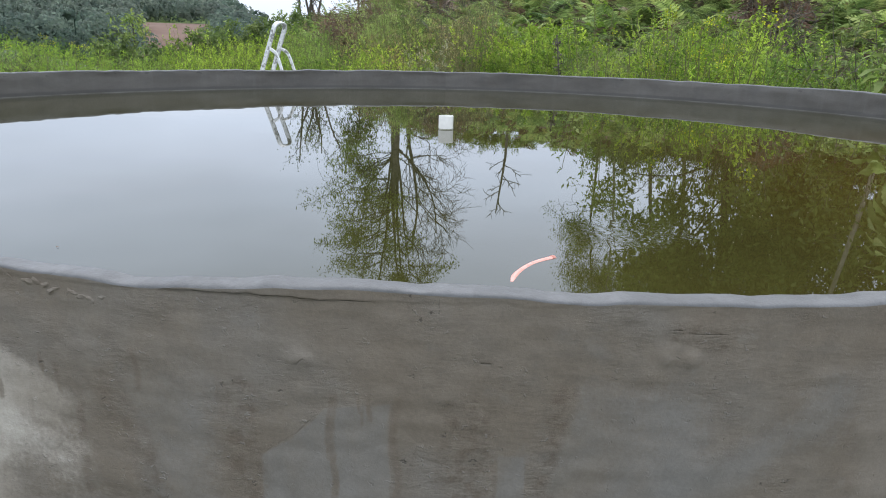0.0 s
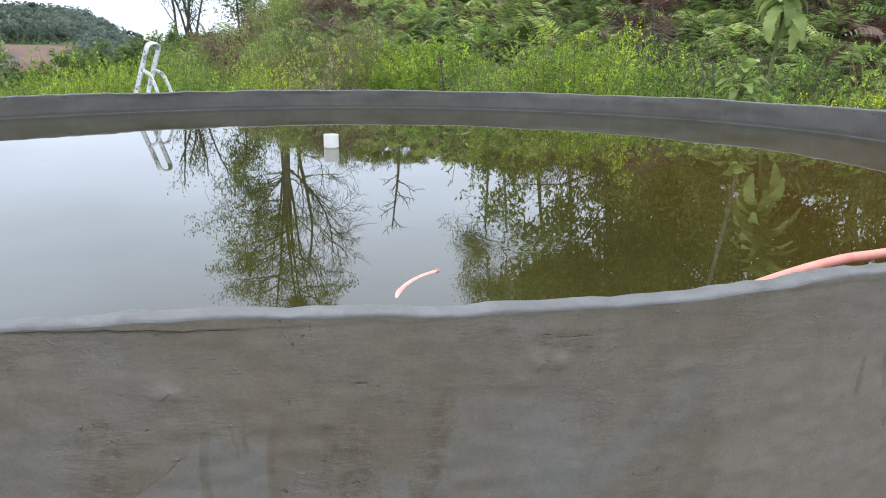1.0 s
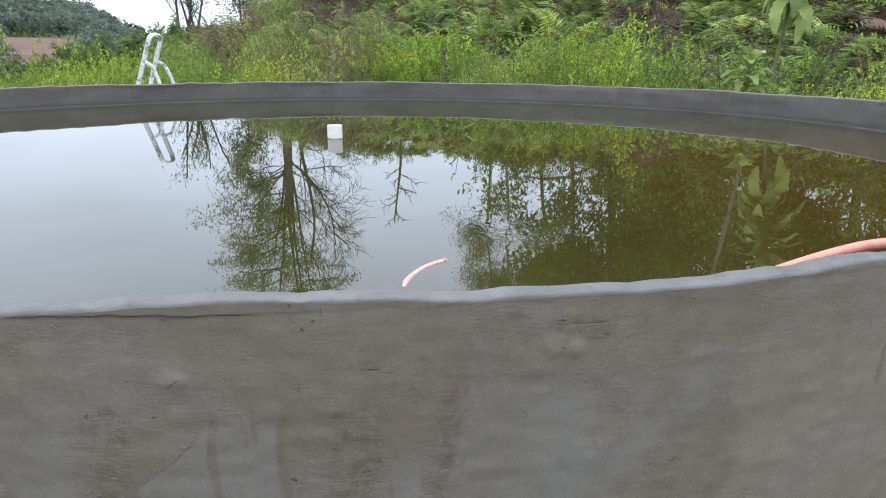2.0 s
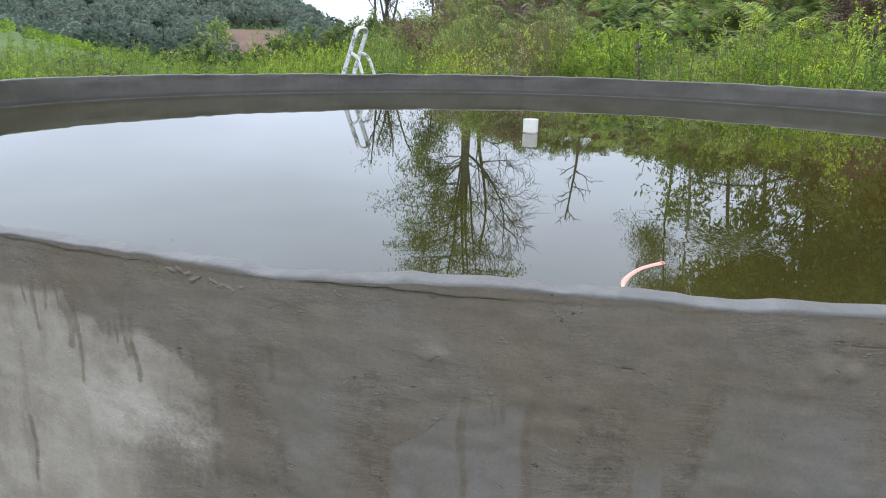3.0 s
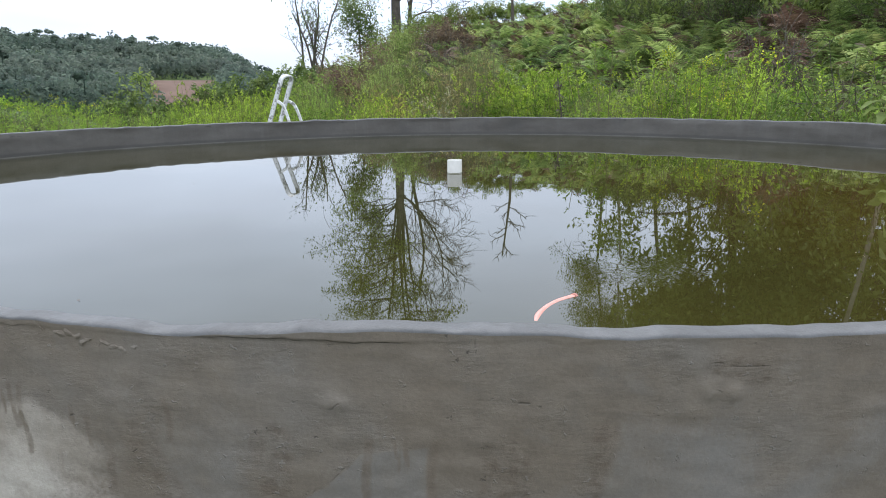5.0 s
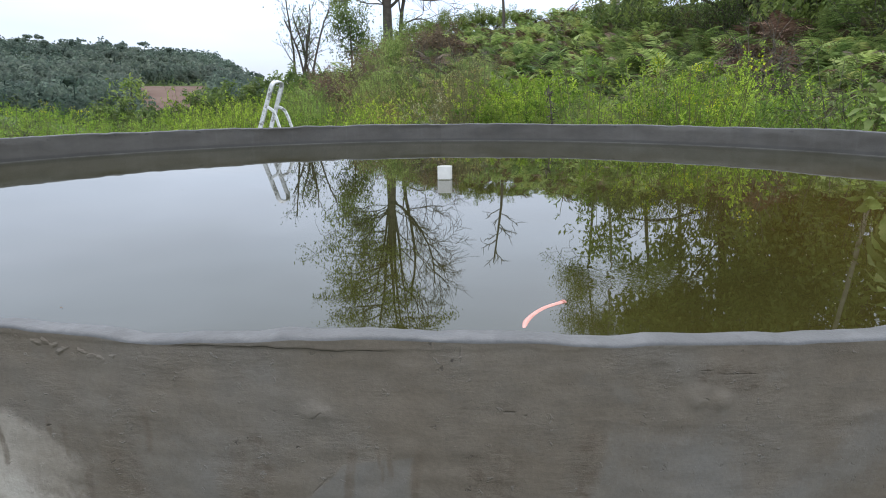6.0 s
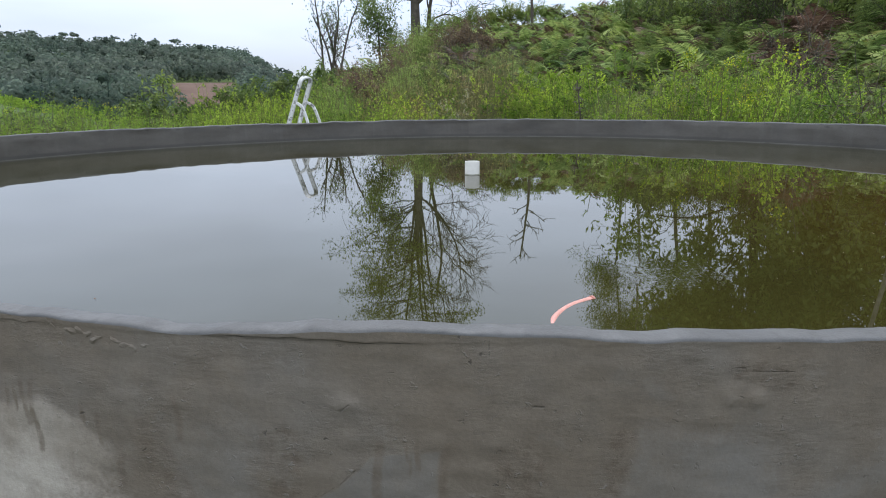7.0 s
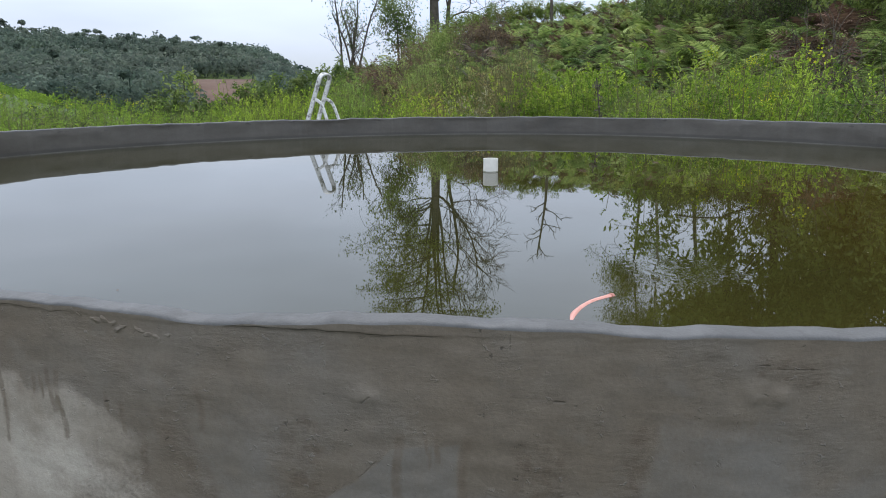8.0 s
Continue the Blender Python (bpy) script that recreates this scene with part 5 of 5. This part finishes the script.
MM = [M_STEM, M_MEADOW, M_YELLOW]
WM = [M_STEM, M_WEED, M_YELLOW]
GM = [M_STEM, M_WEED2, M_YELLOW]
OM = [M_STEM, M_OLIVE, M_YELLOW]
DM = [M_STEM, M_MIDGREEN, M_YELLOW]
band(13, 20.5, 110, 17, 0.95, 1.6, W_PLUME, "ladder_weeds", WM, "bright yellow-green bushy weeds by the ladder", 1.0, 10.0)
band(9.4, 13.2, 26, 17.5, 1.5, 1.95, W_FINE, "feathery_weeds", DM, "tall feathery green weeds beside the ladder", 1.0, 13.0)
band(-0.5, 9.8, 110, 17, 0.9, 1.35, W_PLUME, "low_weeds", WM, "yellow-green bushy weeds behind the tank", 1.0, 10.5)
band(-0.5, 9.8, 46, 19, 1.0, 1.45, W_PLUME, "olive_weeds", OM, "olive-brown weeds between the green ones", 1.0, 12.0)
band(2.5, 6.5, 16, 21, 1.6, 2.1, W_FINE, "bank_foot_weeds", GM, "tall grey-green feathery weeds at the foot of the bank", 1.0, 16.0)
band(0.2, 2.4, 10, 14.0, 1.25, 1.5, W_FINE, "pale_weeds", [M_STEM, M_SEED, M_YELLOW], "pale grey seeding weeds", 1.0, 12.0)
band(-3.4, -0.2, 34, 15.5, 1.5, 2.1, W_DRY, "withered_weeds", OM, "half-withered olive-brown upright weeds", 1.0, 12.0)
band(-10, -2.8, 96, 17, 1.1, 1.7, W_LUSH, "bright_weeds", WM, "dense bright yellow-green weeds behind the tank", 1.0, 11.5)
band(-13.5, -9, 46, 15, 1.0, 1.55, W_PLUME, "mixed_weeds", GM, "grey-green bushy weeds behind the tank", 1.0, 8.5)
band(-24.5, -11.5, 115, 11.0, 1.0, 1.65, W_FLOW, "flowering_weeds", WM, "tall yellow-green weeds with small yellow flowers", 1.1, 6.4)
band(-24, -12, 40, 10.0, 0.9, 1.35, W_PLUME, "grey_weeds", GM, "grey-green bushy weeds among yellow flowers", 1.1, 6.4)
band(-33, -22.5, 62, 8.8, 0.95, 1.32, W_LUSH, "low_green_weeds", DM, "low mid-green weeds beside the tank", 1.1, 5.9)
band(-31, -22, 26, 10.0, 1.1, 1.5, W_SPIRE, "spire_weeds", WM, "single upright green weed stalks before a brown bush", 1.0, 8.0)
band(-37.2, -32.6, 20, 7.6, 0.85, 1.1, W_FINE, "feathery_green_weeds", DM, "feathery mid-green weeds beside the tank", 1.0, 6.2)
band(-52, -33, 60, 9.5, 0.95, 1.25, W_LUSH, "side_weeds", DM, "mid-green leafy weeds at the side of the tank", 1.1, 5.8)
band(-44.5, -37.5, 24, 6.9, 0.95, 1.2, [plume(rng, 1.0, 0.034, 8, 9, 7, 0.3, 0.55, 0.34) for _ in range(3)], "low_flowers", WM, "low yellow-flowered weeds beside the tank wall", 1.0, 5.9)
band(-50, -12, 50, 10.5, 0.7, 1.15, T_GRASS, "tall_grass", [M_STEM, M_GRASS], "straw-coloured and green tall grass", d0=6.3)
band(19, 56, 270, 25, 0.85, 1.2, W_MEAD, "meadow_weeds", MM, "bright green feathery meadow weeds", 1.4, 5.0)
band(26, 58, 50, 24, 1.1, 1.4, W_MEAD_FLOW, "meadow_flowers", MM, "yellow-flowered meadow weeds", 1.0, 7.0)
band(19, 58, 90, 24, 0.7, 1.2, W_MEAD, "meadow_brush", DM, "mid-green bushy weeds in the meadow", 1.0, 6.5)
band(33, 58, 100, 13, 0.95, 1.15, W_MEAD, "tall_meadow_weeds", MM, "tall bright green weeds close to the tank", 1.0, 6.4)
band(15, 56, 270, 42, 0.7, 1.1, [plume(rng, 1.0, 0.1, 5, 6, 5, 0.26, narrow=0.22) for _ in range(4)], "far_meadow", MM, "far part of the green meadow", 1.0, 20)

band(29, 52, 330, 92, 0.5, 1.0, [plume(rng, 1.0, 0.24, 4, 5, 4, 0.9, narrow=0.4) for _ in range(4)], "hill_scrub", MM, "rough grass and low scrub on the near hillside", 1.0, 48)

for flower_az, flower_n, flower_h in ((-21.4, 3, 1.72), (-17.2, 2, 1.4), (-19.9, 3, 1.3), (-24.0, 2, 1.05), (-22.6, 2, 1.4), (-18.6, 2, 1.4)):
    band(flower_az - 0.4, flower_az + 0.4, flower_n, 8.6, flower_h * 0.95, flower_h * 1.03, [plume(rng, 1.0, 0.036, 8, 9, 8, 0.2, 0.25) for _ in range(2)], "flower_clump", WM, "clump of weeds topped by small yellow flowers", 1.0, 8.0)


def frond_mesh(rng, length, name, mat=M_FERN, pairs=11):
    """A bracken frond: an arching stalk with tapering pairs of pinnae, each a double comb of leaflets."""
    g = Geo()
    t = np.linspace(0, 1, 8)
    g.tube(np.stack([length * 0.75 * t, 0 * t, length * (0.75 * t - 0.62 * t * t)], -1), np.linspace(0.006, 0.002, 8), 3)
    for i in range(pairs):
        f = 0.2 + 0.8 * i / pairs
        p = np.array([length * 0.75 * f, 0, length * (0.75 * f - 0.62 * f * f)])
        L = length * 0.36 * (1 - f) ** 0.75 * (0.75 + 0.25 * min(1, i / 2)) + 0.02
        for s in (-1, 1):
            d = np.array([0.42 + rng.normal(0, 0.06), s, -0.1 + rng.normal(0, 0.09)])
            d /= np.linalg.norm(d)
            side = np.array([0.9, -0.35 * s, 0.1])
            side /= np.linalg.norm(side)
            tip = p + d * L - np.array([0, 0, L * rng.uniform(0.08, 0.2)])
            w = side * (L * 0.06 + 0.006)
            g.add([p, p + d * L * 0.4 + w, tip, p + d * L * 0.4 - w], [[0, 1, 2, 3]])
            for q in (0.18, 0.4, 0.62):
                c = p + (tip - p) * q
                for h in (-1, 1):
                    e = (side * h * 0.9 + d * 0.55) * L * 0.24 * (1 - q) + np.array([0, 0, -0.01])
                    v = d * L * 0.05
                    g.add([c - v, c + e * 0.5 - v * 0.7, c + e, c + e * 0.5 + v], [[0, 1, 2, 3]])
    return g.mesh(name, [mat])


rng = np.random.default_rng(5)
FRONDS = [frond_mesh(rng, L, "frond") for L in (0.8, 1.0, 1.2)]
DEAD_FRONDS = [frond_mesh(rng, L, "dead_frond", M_FERN_DRY) for L in (0.7, 0.95)]


def far_frond(rng, length):
    """Arrays of a frond with plain pinnae, for the far part of the bank."""
    g = Geo()
    for i in range(12):
        f = 0.14 + 0.072 * i
        p = np.array([length * 0.75 * f, 0, length * (0.75 * f - 0.62 * f * f)])
        L = length * 0.36 * (1 - f) ** 0.75 + 0.03
        for s in (-1, 1):
            d = np.array([0.42, s, -0.12 + rng.normal(0, 0.07)])
            w = np.array([0.9, -0.35 * s, 0.1]) * (L * 0.095 + 0.008)
            g.add([p, p + d * L * 0.35 + w, p + d * L * 0.95 - (0, 0, L * 0.12), p + d * L * 0.35 - w], [[0, 1, 2, 3]])
    return g.arrays()[:2]


def make_far_bracken(groups):
    """All the bracken of the upper bank in one mesh; groups: places, sizes and the share of dead fronds."""
    rng = np.random.default_rng(6)
    kinds = [far_frond(rng, L) for L in (0.8, 1.0, 1.2)]
    g, tone = Geo(), []
    for places, lo, hi, dead in groups:
        for x, y in places:
            foot, size, own = float(ground_z(x, y)) - 0.03, rng.uniform(lo, hi), rng.normal(0.08, 0.4)
            for _ in range(int(rng.integers(6, 9))):
                V, F = kinds[int(rng.integers(3))]
                m = pose(x + rng.normal(0, 0.12), y + rng.normal(0, 0.12), foot + rng.uniform(0.05, 0.45) * size, 0, 0, -134 + rng.normal(0, 62)) @ pose(0, 0, 0, rng.uniform(-28, 28), rng.uniform(-32, 8), 0) @ Matrix.Scale(size * rng.uniform(0.75, 1.15), 4)
                m = np.array(m)
                g.add(V @ m[:3, :3].T + m[:3, 3], F, 1 if rng.uniform() < dead else 0)
                tone.append(np.full(len(V), np.clip(own + rng.normal(0, 0.25), -0.9, 0.9)))
    me = g.mesh("far_bracken", [M_FERN, M_FERN_DRY])
    me.attributes.new("tone", "FLOAT", "POINT").data.foreach_set("value", np.concatenate(tone).astype(np.float32))
    tagged(new("far_bracken", me), "green arching bracken over the upper bank", "fern", kind="stuff")


def make_fern(x, y, size, rng, withered=0.13):
    z = float(ground_z(x, y)) - 0.03
    fern = empty("bracken_fern", pose(x, y, z), "green arching bracken fern on the bank" if withered < 0.5 else "collapsed brown dead bracken fern on the bank", "fern", "bracken on the bank")
    for _ in range(int(rng.integers(5, 8))):
        dead = rng.uniform() < withered
        f = new("dead_frond" if dead else "frond", DEAD_FRONDS[int(rng.integers(2))] if dead else FRONDS[int(rng.integers(3))])
        f.parent = fern
        # fronds arch out and down the slope
        f.matrix_basis = pose(rng.normal(0, 0.08), rng.normal(0, 0.08), rng.uniform(0.05, 0.42), 0, 0, -134 + rng.normal(0, 62)) @ pose(0, 0, 0, rng.uniform(-28, 28), rng.uniform(-32, 8), 0) @ Matrix.Scale(size * rng.uniform(0.75, 1.15), 4)


for p in sector(rng, 150, -50, -13, 9.9, 19, 0.9):
    make_fern(*p, 0.45 + 0.02 * (p[1] + 3.66) + rng.uniform(0, 0.35), rng, 0.2)
for p in sector(rng, 62, -17, 3, 16.5, 24, 0.9):
    make_fern(*p, rng.uniform(0.75, 1.15), rng, 0.2)
make_far_bracken(((sector(rng, 370, -46, -13, 13, 34), 0.55, 0.95, 0.16), (sector(rng, 460, -17, 3, 18, 46), 0.65, 1.05, 0.2), (sector(rng, 70, 2, 11, 24, 45), 0.85, 1.3, 0.2),
                   (sector(rng, 16, -26.6, -23.4, 14, 20), 0.9, 1.2, 0.9), (sector(rng, 26, -42.5, -35.5, 12.5, 21), 0.8, 1.1, 0.9), (sector(rng, 14, -2.4, 2.6, 25, 38), 0.9, 1.2, 0.9)))
for p in sector(rng, 34, -27, -13, 10.3, 15.5):
    make_fern(*p, rng.uniform(0.6, 0.9), rng, 0.2)
for spot_az, spot_d in ((-24.6, 10.6), (-26.4, 10.8), (-28.4, 10.4), (-30.8, 10.8), (-36.6, 10.0), (-38.5, 9.6), (-41.0, 10.5)):
    for _ in range(3):
        make_fern(*at(spot_az + rng.normal(0, 0.7), spot_d + rng.normal(0, 0.4)), rng.uniform(0.8, 1.1), rng, 0.85)
for p in sector(rng, 22, -48, -37.5, 7.3, 9.9):
    make_fern(*p, rng.uniform(0.7, 0.95), rng, 0.2)


def make_bush(name, az, dist, h, w, n, leaf, mats, label, seed, twigs=26):
    rng = np.random.default_rng(seed)
    x, y = at(az, dist)
    bush = empty(name, pose(x, y, float(ground_z(x, y)) - 0.05), label, "bush")
    g, tips = Geo(), []
    for _ in range(twigs):
        a = rng.uniform(0, 2 * np.pi)
        d = (math.cos(a) * w, math.sin(a) * w, h * rng.uniform(0.5, 1.2))
        pts, _ = branch_line(rng, (rng.normal(0, 0.08), rng.normal(0, 0.08), 0), d, np.linalg.norm(d) * rng.uniform(0.7, 1.05), 0.14, 0.02, 7)
        g.tube(pts, np.linspace(0.012, 0.003, len(pts)), 3)
        tips.append(pts[2:])
        for _ in range(3):
            k = int(rng.integers(3, 7))
            sp, _ = branch_line(rng, pts[k], rng.normal(size=3) + [0, 0, 0.5], h * 0.3, 0.2, 0.0, 4)
            g.tube(sp, np.linspace(0.006, 0.002, len(sp)), 3)
            tips.append(sp)
    part("twig_frame", g.mesh("twig_frame", [mats[0]], True), bush)
    part("leaves", foliage(rng, tips, n, leaf, always, spread=0.05 * h).mesh("leaves", [mats[1]]), bush)


DRY = [M_BARK, M_DRY]
for bush_az, bush_d, bush_h, bush_seed in ((-24.3, 11.8, 1.75, 31), (-25.4, 12.2, 1.9, 32), (0.4, 16.5, 1.7, 33), (-0.7, 17.0, 1.6, 34), (-2.2, 18.0, 1.7, 35), (1.8, 23.0, 1.8, 36), (0.3, 25.0, 1.8, 37), (-1.3, 26.0, 1.9, 38), (2.9, 21.0, 1.7, 39), (-3.2, 24.0, 1.7, 40)):
    make_bush("dead_weeds", bush_az, bush_d, bush_h, bush_h * 0.2, 9, 0.04, DRY, "upright withered red-brown weeds at the foot of the bank", bush_seed, 14)
GREEN = [M_BARK, M_BUSH]
for bush_az, bush_d, bush_h, bush_seed in ((8.5, 25.0, 1.55, 1), (7.2, 26.0, 1.75, 12), (6.0, 27.5, 1.5, 17), (9.9, 30.0, 1.3, 2), (1.6, 29.5, 1.5, 18), (0.6, 30.0, 1.6, 3), (-0.6, 30.5, 1.5, 10), (-20.0, 25.0, 1.4, 13), (-22.4, 25.5, 1.5, 14), (-24.6, 24.5, 1.4, 15)):
    make_bush("dry_bush", bush_az, bush_d, bush_h, bush_h * 0.62, 27 if bush_az > -2 else 17, 0.085 if bush_az > -2 else 0.05, DRY, "reddish-brown dry bush on the bank", bush_seed)
BANK_BUSHES = ((12.6, 33, 1.5), (14.5, 34, 1.5), (10.4, 37, 1.4), (11.6, 36, 1.5), (-14.0, 30, 2.2), (-16.8, 27, 2.0), (-19.0, 26, 2.0), (-21.5, 24, 2.0), (-24.0, 23, 2.1), (-27.5, 21, 2.0), (-32.5, 19, 2.0), (-38.0, 18, 2.0), (-44.0, 17, 2.0), (32.5, 20, 1.25), (16.5, 33, 1.5), (-31.8, 8.6, 1.35), (-34.5, 9.0, 1.3))
FAR_BUSHES = ((25.2, 31, 1.45), (24.2, 30, 1.2), (22.3, 36, 1.25), (21.0, 38, 1.1), (20.1, 37, 1.15), (19.2, 37, 1.5), (18.4, 36, 1.7), (17.6, 36, 1.7), (43.0, 40, 1.8), (45.5, 39, 2.0), (48.0, 38, 2.2), (51.0, 37, 2.2), (54.0, 36, 2.2), (16.6, 33, 1.4), (42.0, 48, 2.4), (44.5, 45, 2.6), (47.0, 43, 2.8), (50.0, 41, 2.8))
for i, (a, d, h) in enumerate(BANK_BUSHES + FAR_BUSHES):
    make_bush("green_bush", a, d, h, h * 0.75, 20 if d < 30 else 28, 0.06 if d < 11 else (0.08 if d < 30 else 0.19), GREEN, "dark green bush with small leaves", 20 + i, 26 if d < 30 else 15)
for i, (a, d, h) in enumerate(((5.2, 38.0, 1.8), (3.7, 39.5, 1.7), (2.8, 36.0, 1.8), (4.6, 33.0, 1.9), (3.2, 31.0, 1.9), (1.6, 42.0, 1.7), (0.2, 42.5, 1.5), (-1.4, 43.0, 1.5), (-3.0, 43.0, 1.4), (-4.4, 43.5, 1.3), (-6.2, 43.0, 1.3))):
    make_bush("pale_bush", a, d, h, h * 0.7, 26, 0.1, [M_STEM, M_WEED2], "loose grey-green bush on the crest of the bank", 110 + i)


def big_leaf(length, width, name, mat):
    """One long leaf with a bent midrib, raised edges and a wavy margin."""
    n, V, F = 15, [], []
    for i in range(n):
        t = i / (n - 1)
        w = width * math.sin(math.pi * min(1, t * 0.93 + 0.05)) ** 0.7 * 0.5 * (1.14 if i % 2 else 0.88) + 0.002
        x, z = length * (t - 0.25 * t * t), length * (0.28 * t - 0.62 * t * t)
        for k in (-1, 0, 1):
            V.append((x, k * w, z + abs(k) * w * 0.3 + 0.012 * math.sin(11 * t + k) * abs(k)))
    for i in range(n - 1):
        for k in range(2):
            a = i * 3 + k
            F.append((a, a + 1, a + 4, a + 3))
    return quads(name, V, F, [mat], smooth=True)


def make_broad_plant(az, dist, h, leaf, n, label, seed, low=0.4, droop=25, lean=0.05):
    rng = np.random.default_rng(seed)
    x, y = at(az, dist)
    plant = empty("broad_leaf_plant", pose(x, y, float(ground_z(x, y)) - 0.02), label, "plant")
    g = Geo()
    pts, _ = branch_line(rng, (0, 0, 0), (lean, 0, 1), h, 0.03, 0.03, 8)
    g.tube(pts, np.linspace(0.022, 0.012, len(pts)), 7)
    part("stalk", g.mesh("stalk", [M_STEM], True), plant)
    me = big_leaf(leaf, leaf * 0.3, "leaf", M_BROAD)
    for i in range(n):
        f = low + (1 - low) * i / n
        q = f * (len(pts) - 1)
        a = int(min(q, len(pts) - 2))
        c = pts[a] + (pts[a + 1] - pts[a]) * (q - a)
        ob = new("leaf", me)
        ob.parent = plant
        ob.matrix_basis = pose(*c, 0, 0, i * 137.5 + rng.uniform(-20, 20)) @ pose(0, 0, 0, rng.uniform(-15, 15), droop - (droop + 55) * (f - low) / (1 - low) + rng.uniform(-12, 12), 0) @ Matrix.Scale(rng.uniform(0.7, 1.1) * (1.1 - 0.3 * f), 4)


make_broad_plant(-33.4, 7.5, 2.42, 0.54, 38, "tall plant with broad drooping pale green leaves", 3, 0.74, 42, -0.02)
make_broad_plant(-31.5, 6.3, 1.3, 0.36, 26, "low plant with broad pale green leaves", 4, 0.7, 35)


def make_pole():
    x, y = at(-32.6, 19.0)
    z = float(ground_z(x, y)) - 0.3
    ob = empty("slim_tree", pose(x, y, z) @ Matrix.Scale(2.1, 4), "slim pale leaning trunk on the bank", "tree")
    g = Geo()
    pts = [(0.0 - 0.5 * t + 0.03 * math.sin(5 * t), 0, 3.6 * t) for t in np.linspace(0, 1, 10)]
    g.tube(pts, np.linspace(0.03, 0.02, 10), 8)
    part("trunk", g.mesh("trunk", [M_PALE], True), ob)
    rng = np.random.default_rng(9)
    part("climbing_leaves", foliage(rng, [np.array(pts[:5])], 150, 0.06, always, spread=0.1).mesh("climbing_leaves", [M_WEED2]), ob)
    part("crown", foliage(rng, [np.array(pts[-3:])], 420, 0.1, always, spread=0.38).mesh("crown", [M_TREE]), ob)


make_pole()


def make_stalk():
    x, y = at(-9.9, 8.3)
    ob = empty("dead_stalk", pose(x, y, float(ground_z(x, y))), "dark withered weed stalk with shrivelled leaves among green weeds", "plant")
    g = Geo()
    rng = np.random.default_rng(2)
    pts, _ = branch_line(rng, (0, 0, 0), (-0.01, 0, 1), 1.5, 0.04, 0.02, 8)
    g.tube(pts, np.linspace(0.014, 0.007, len(pts)), 5)
    part("stem", g.mesh("stem", [M_BARK], True), ob)
    part("withered_leaves", foliage(rng, [pts[2:]], 150, 0.05, always, spread=0.018).mesh("withered_leaves", [M_BARK]), ob)


make_stalk()


# ---- the far forest ----
def make_forest():
    """Round crowns of many small leafy patches, close together, a few of them standing out above the rest."""
    rng = np.random.default_rng(12)
    g, count, tones = Geo(), 2900, []
    for a, dd in zip(rng.uniform(13.5, 53, count), rng.uniform(105, 330, count)):
        if dd < (204 if 18.2 < a < 23.8 else 112):
            continue
        x, y = at(a, dd)
        z = float(ground_z(x, y))
        tall = rng.uniform() < 0.02
        h = rng.uniform(6.8, 8.5) if tall else rng.uniform(4.5, 7.0)
        lumps = [(x, y, z + h * 0.92, rng.uniform(0.9, 1.5), 0.8)] if tall else [(x, y, z + h * 0.55, rng.uniform(1.5, 2.5), h * 0.42)]
        for _ in range(2):
            b = lumps[0]
            lumps.append((b[0] + rng.normal(0, b[3] * 0.6), b[1] + rng.normal(0, b[3] * 0.6), b[2] + rng.normal(0, b[4] * 0.35), b[3] * 0.65, b[4] * 0.6))
        if tall:
            g.tube([(x, y, z), (x + rng.normal(0, 0.3), y, z + h * 0.9)], [0.2, 0.1], 4)
            tones.append(np.full(8, -0.8))
        shade = np.clip(rng.normal(0, 0.3), -0.7, 0.7)
        for lx, ly, lz, w, hh in lumps:
            k = 40 if dd < 160 else 19
            q = rng.normal(size=(k, 3))
            q[:, 1] -= 0.45
            q[:, 2] += 0.25
            q /= np.linalg.norm(q, axis=1)[:, None]
            c = np.array([lx, ly, lz]) + q * np.array([w, w, hh]) * rng.uniform(0.72, 1.1, (k, 1))
            face = q + rng.normal(0, 0.42, (k, 3))
            up = np.cross(face, rng.normal(size=(k, 3)))
            up /= np.linalg.norm(up, axis=1)[:, None]
            side = np.cross(face, up)
            side /= np.linalg.norm(side, axis=1)[:, None]
            big = (0.2, 0.42) if dd < 160 else (0.3, 0.6)
            V = np.stack([c - up * rng.uniform(*big, (k, 1)), c + side * rng.uniform(*big, (k, 1)), c + up * rng.uniform(*big, (k, 1)), c - side * rng.uniform(*big, (k, 1))], 1)
            g.add(V.reshape(-1, 3), np.arange(4 * k).reshape(-1, 4))
            tones.append(np.full(4 * k, shade + rng.normal(0, 0.12)))
    # no mist stands here; the leaf colour itself carries the haze
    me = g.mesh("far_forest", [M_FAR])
    me.attributes.new("tone", "FLOAT", "POINT").data.foreach_set("value", np.concatenate(tones).astype(np.float32))
    tagged(new("far_forest", me), "dark green forest over the far hillside, haze tinted into its leaf colour", "forest", kind="stuff")


make_forest()
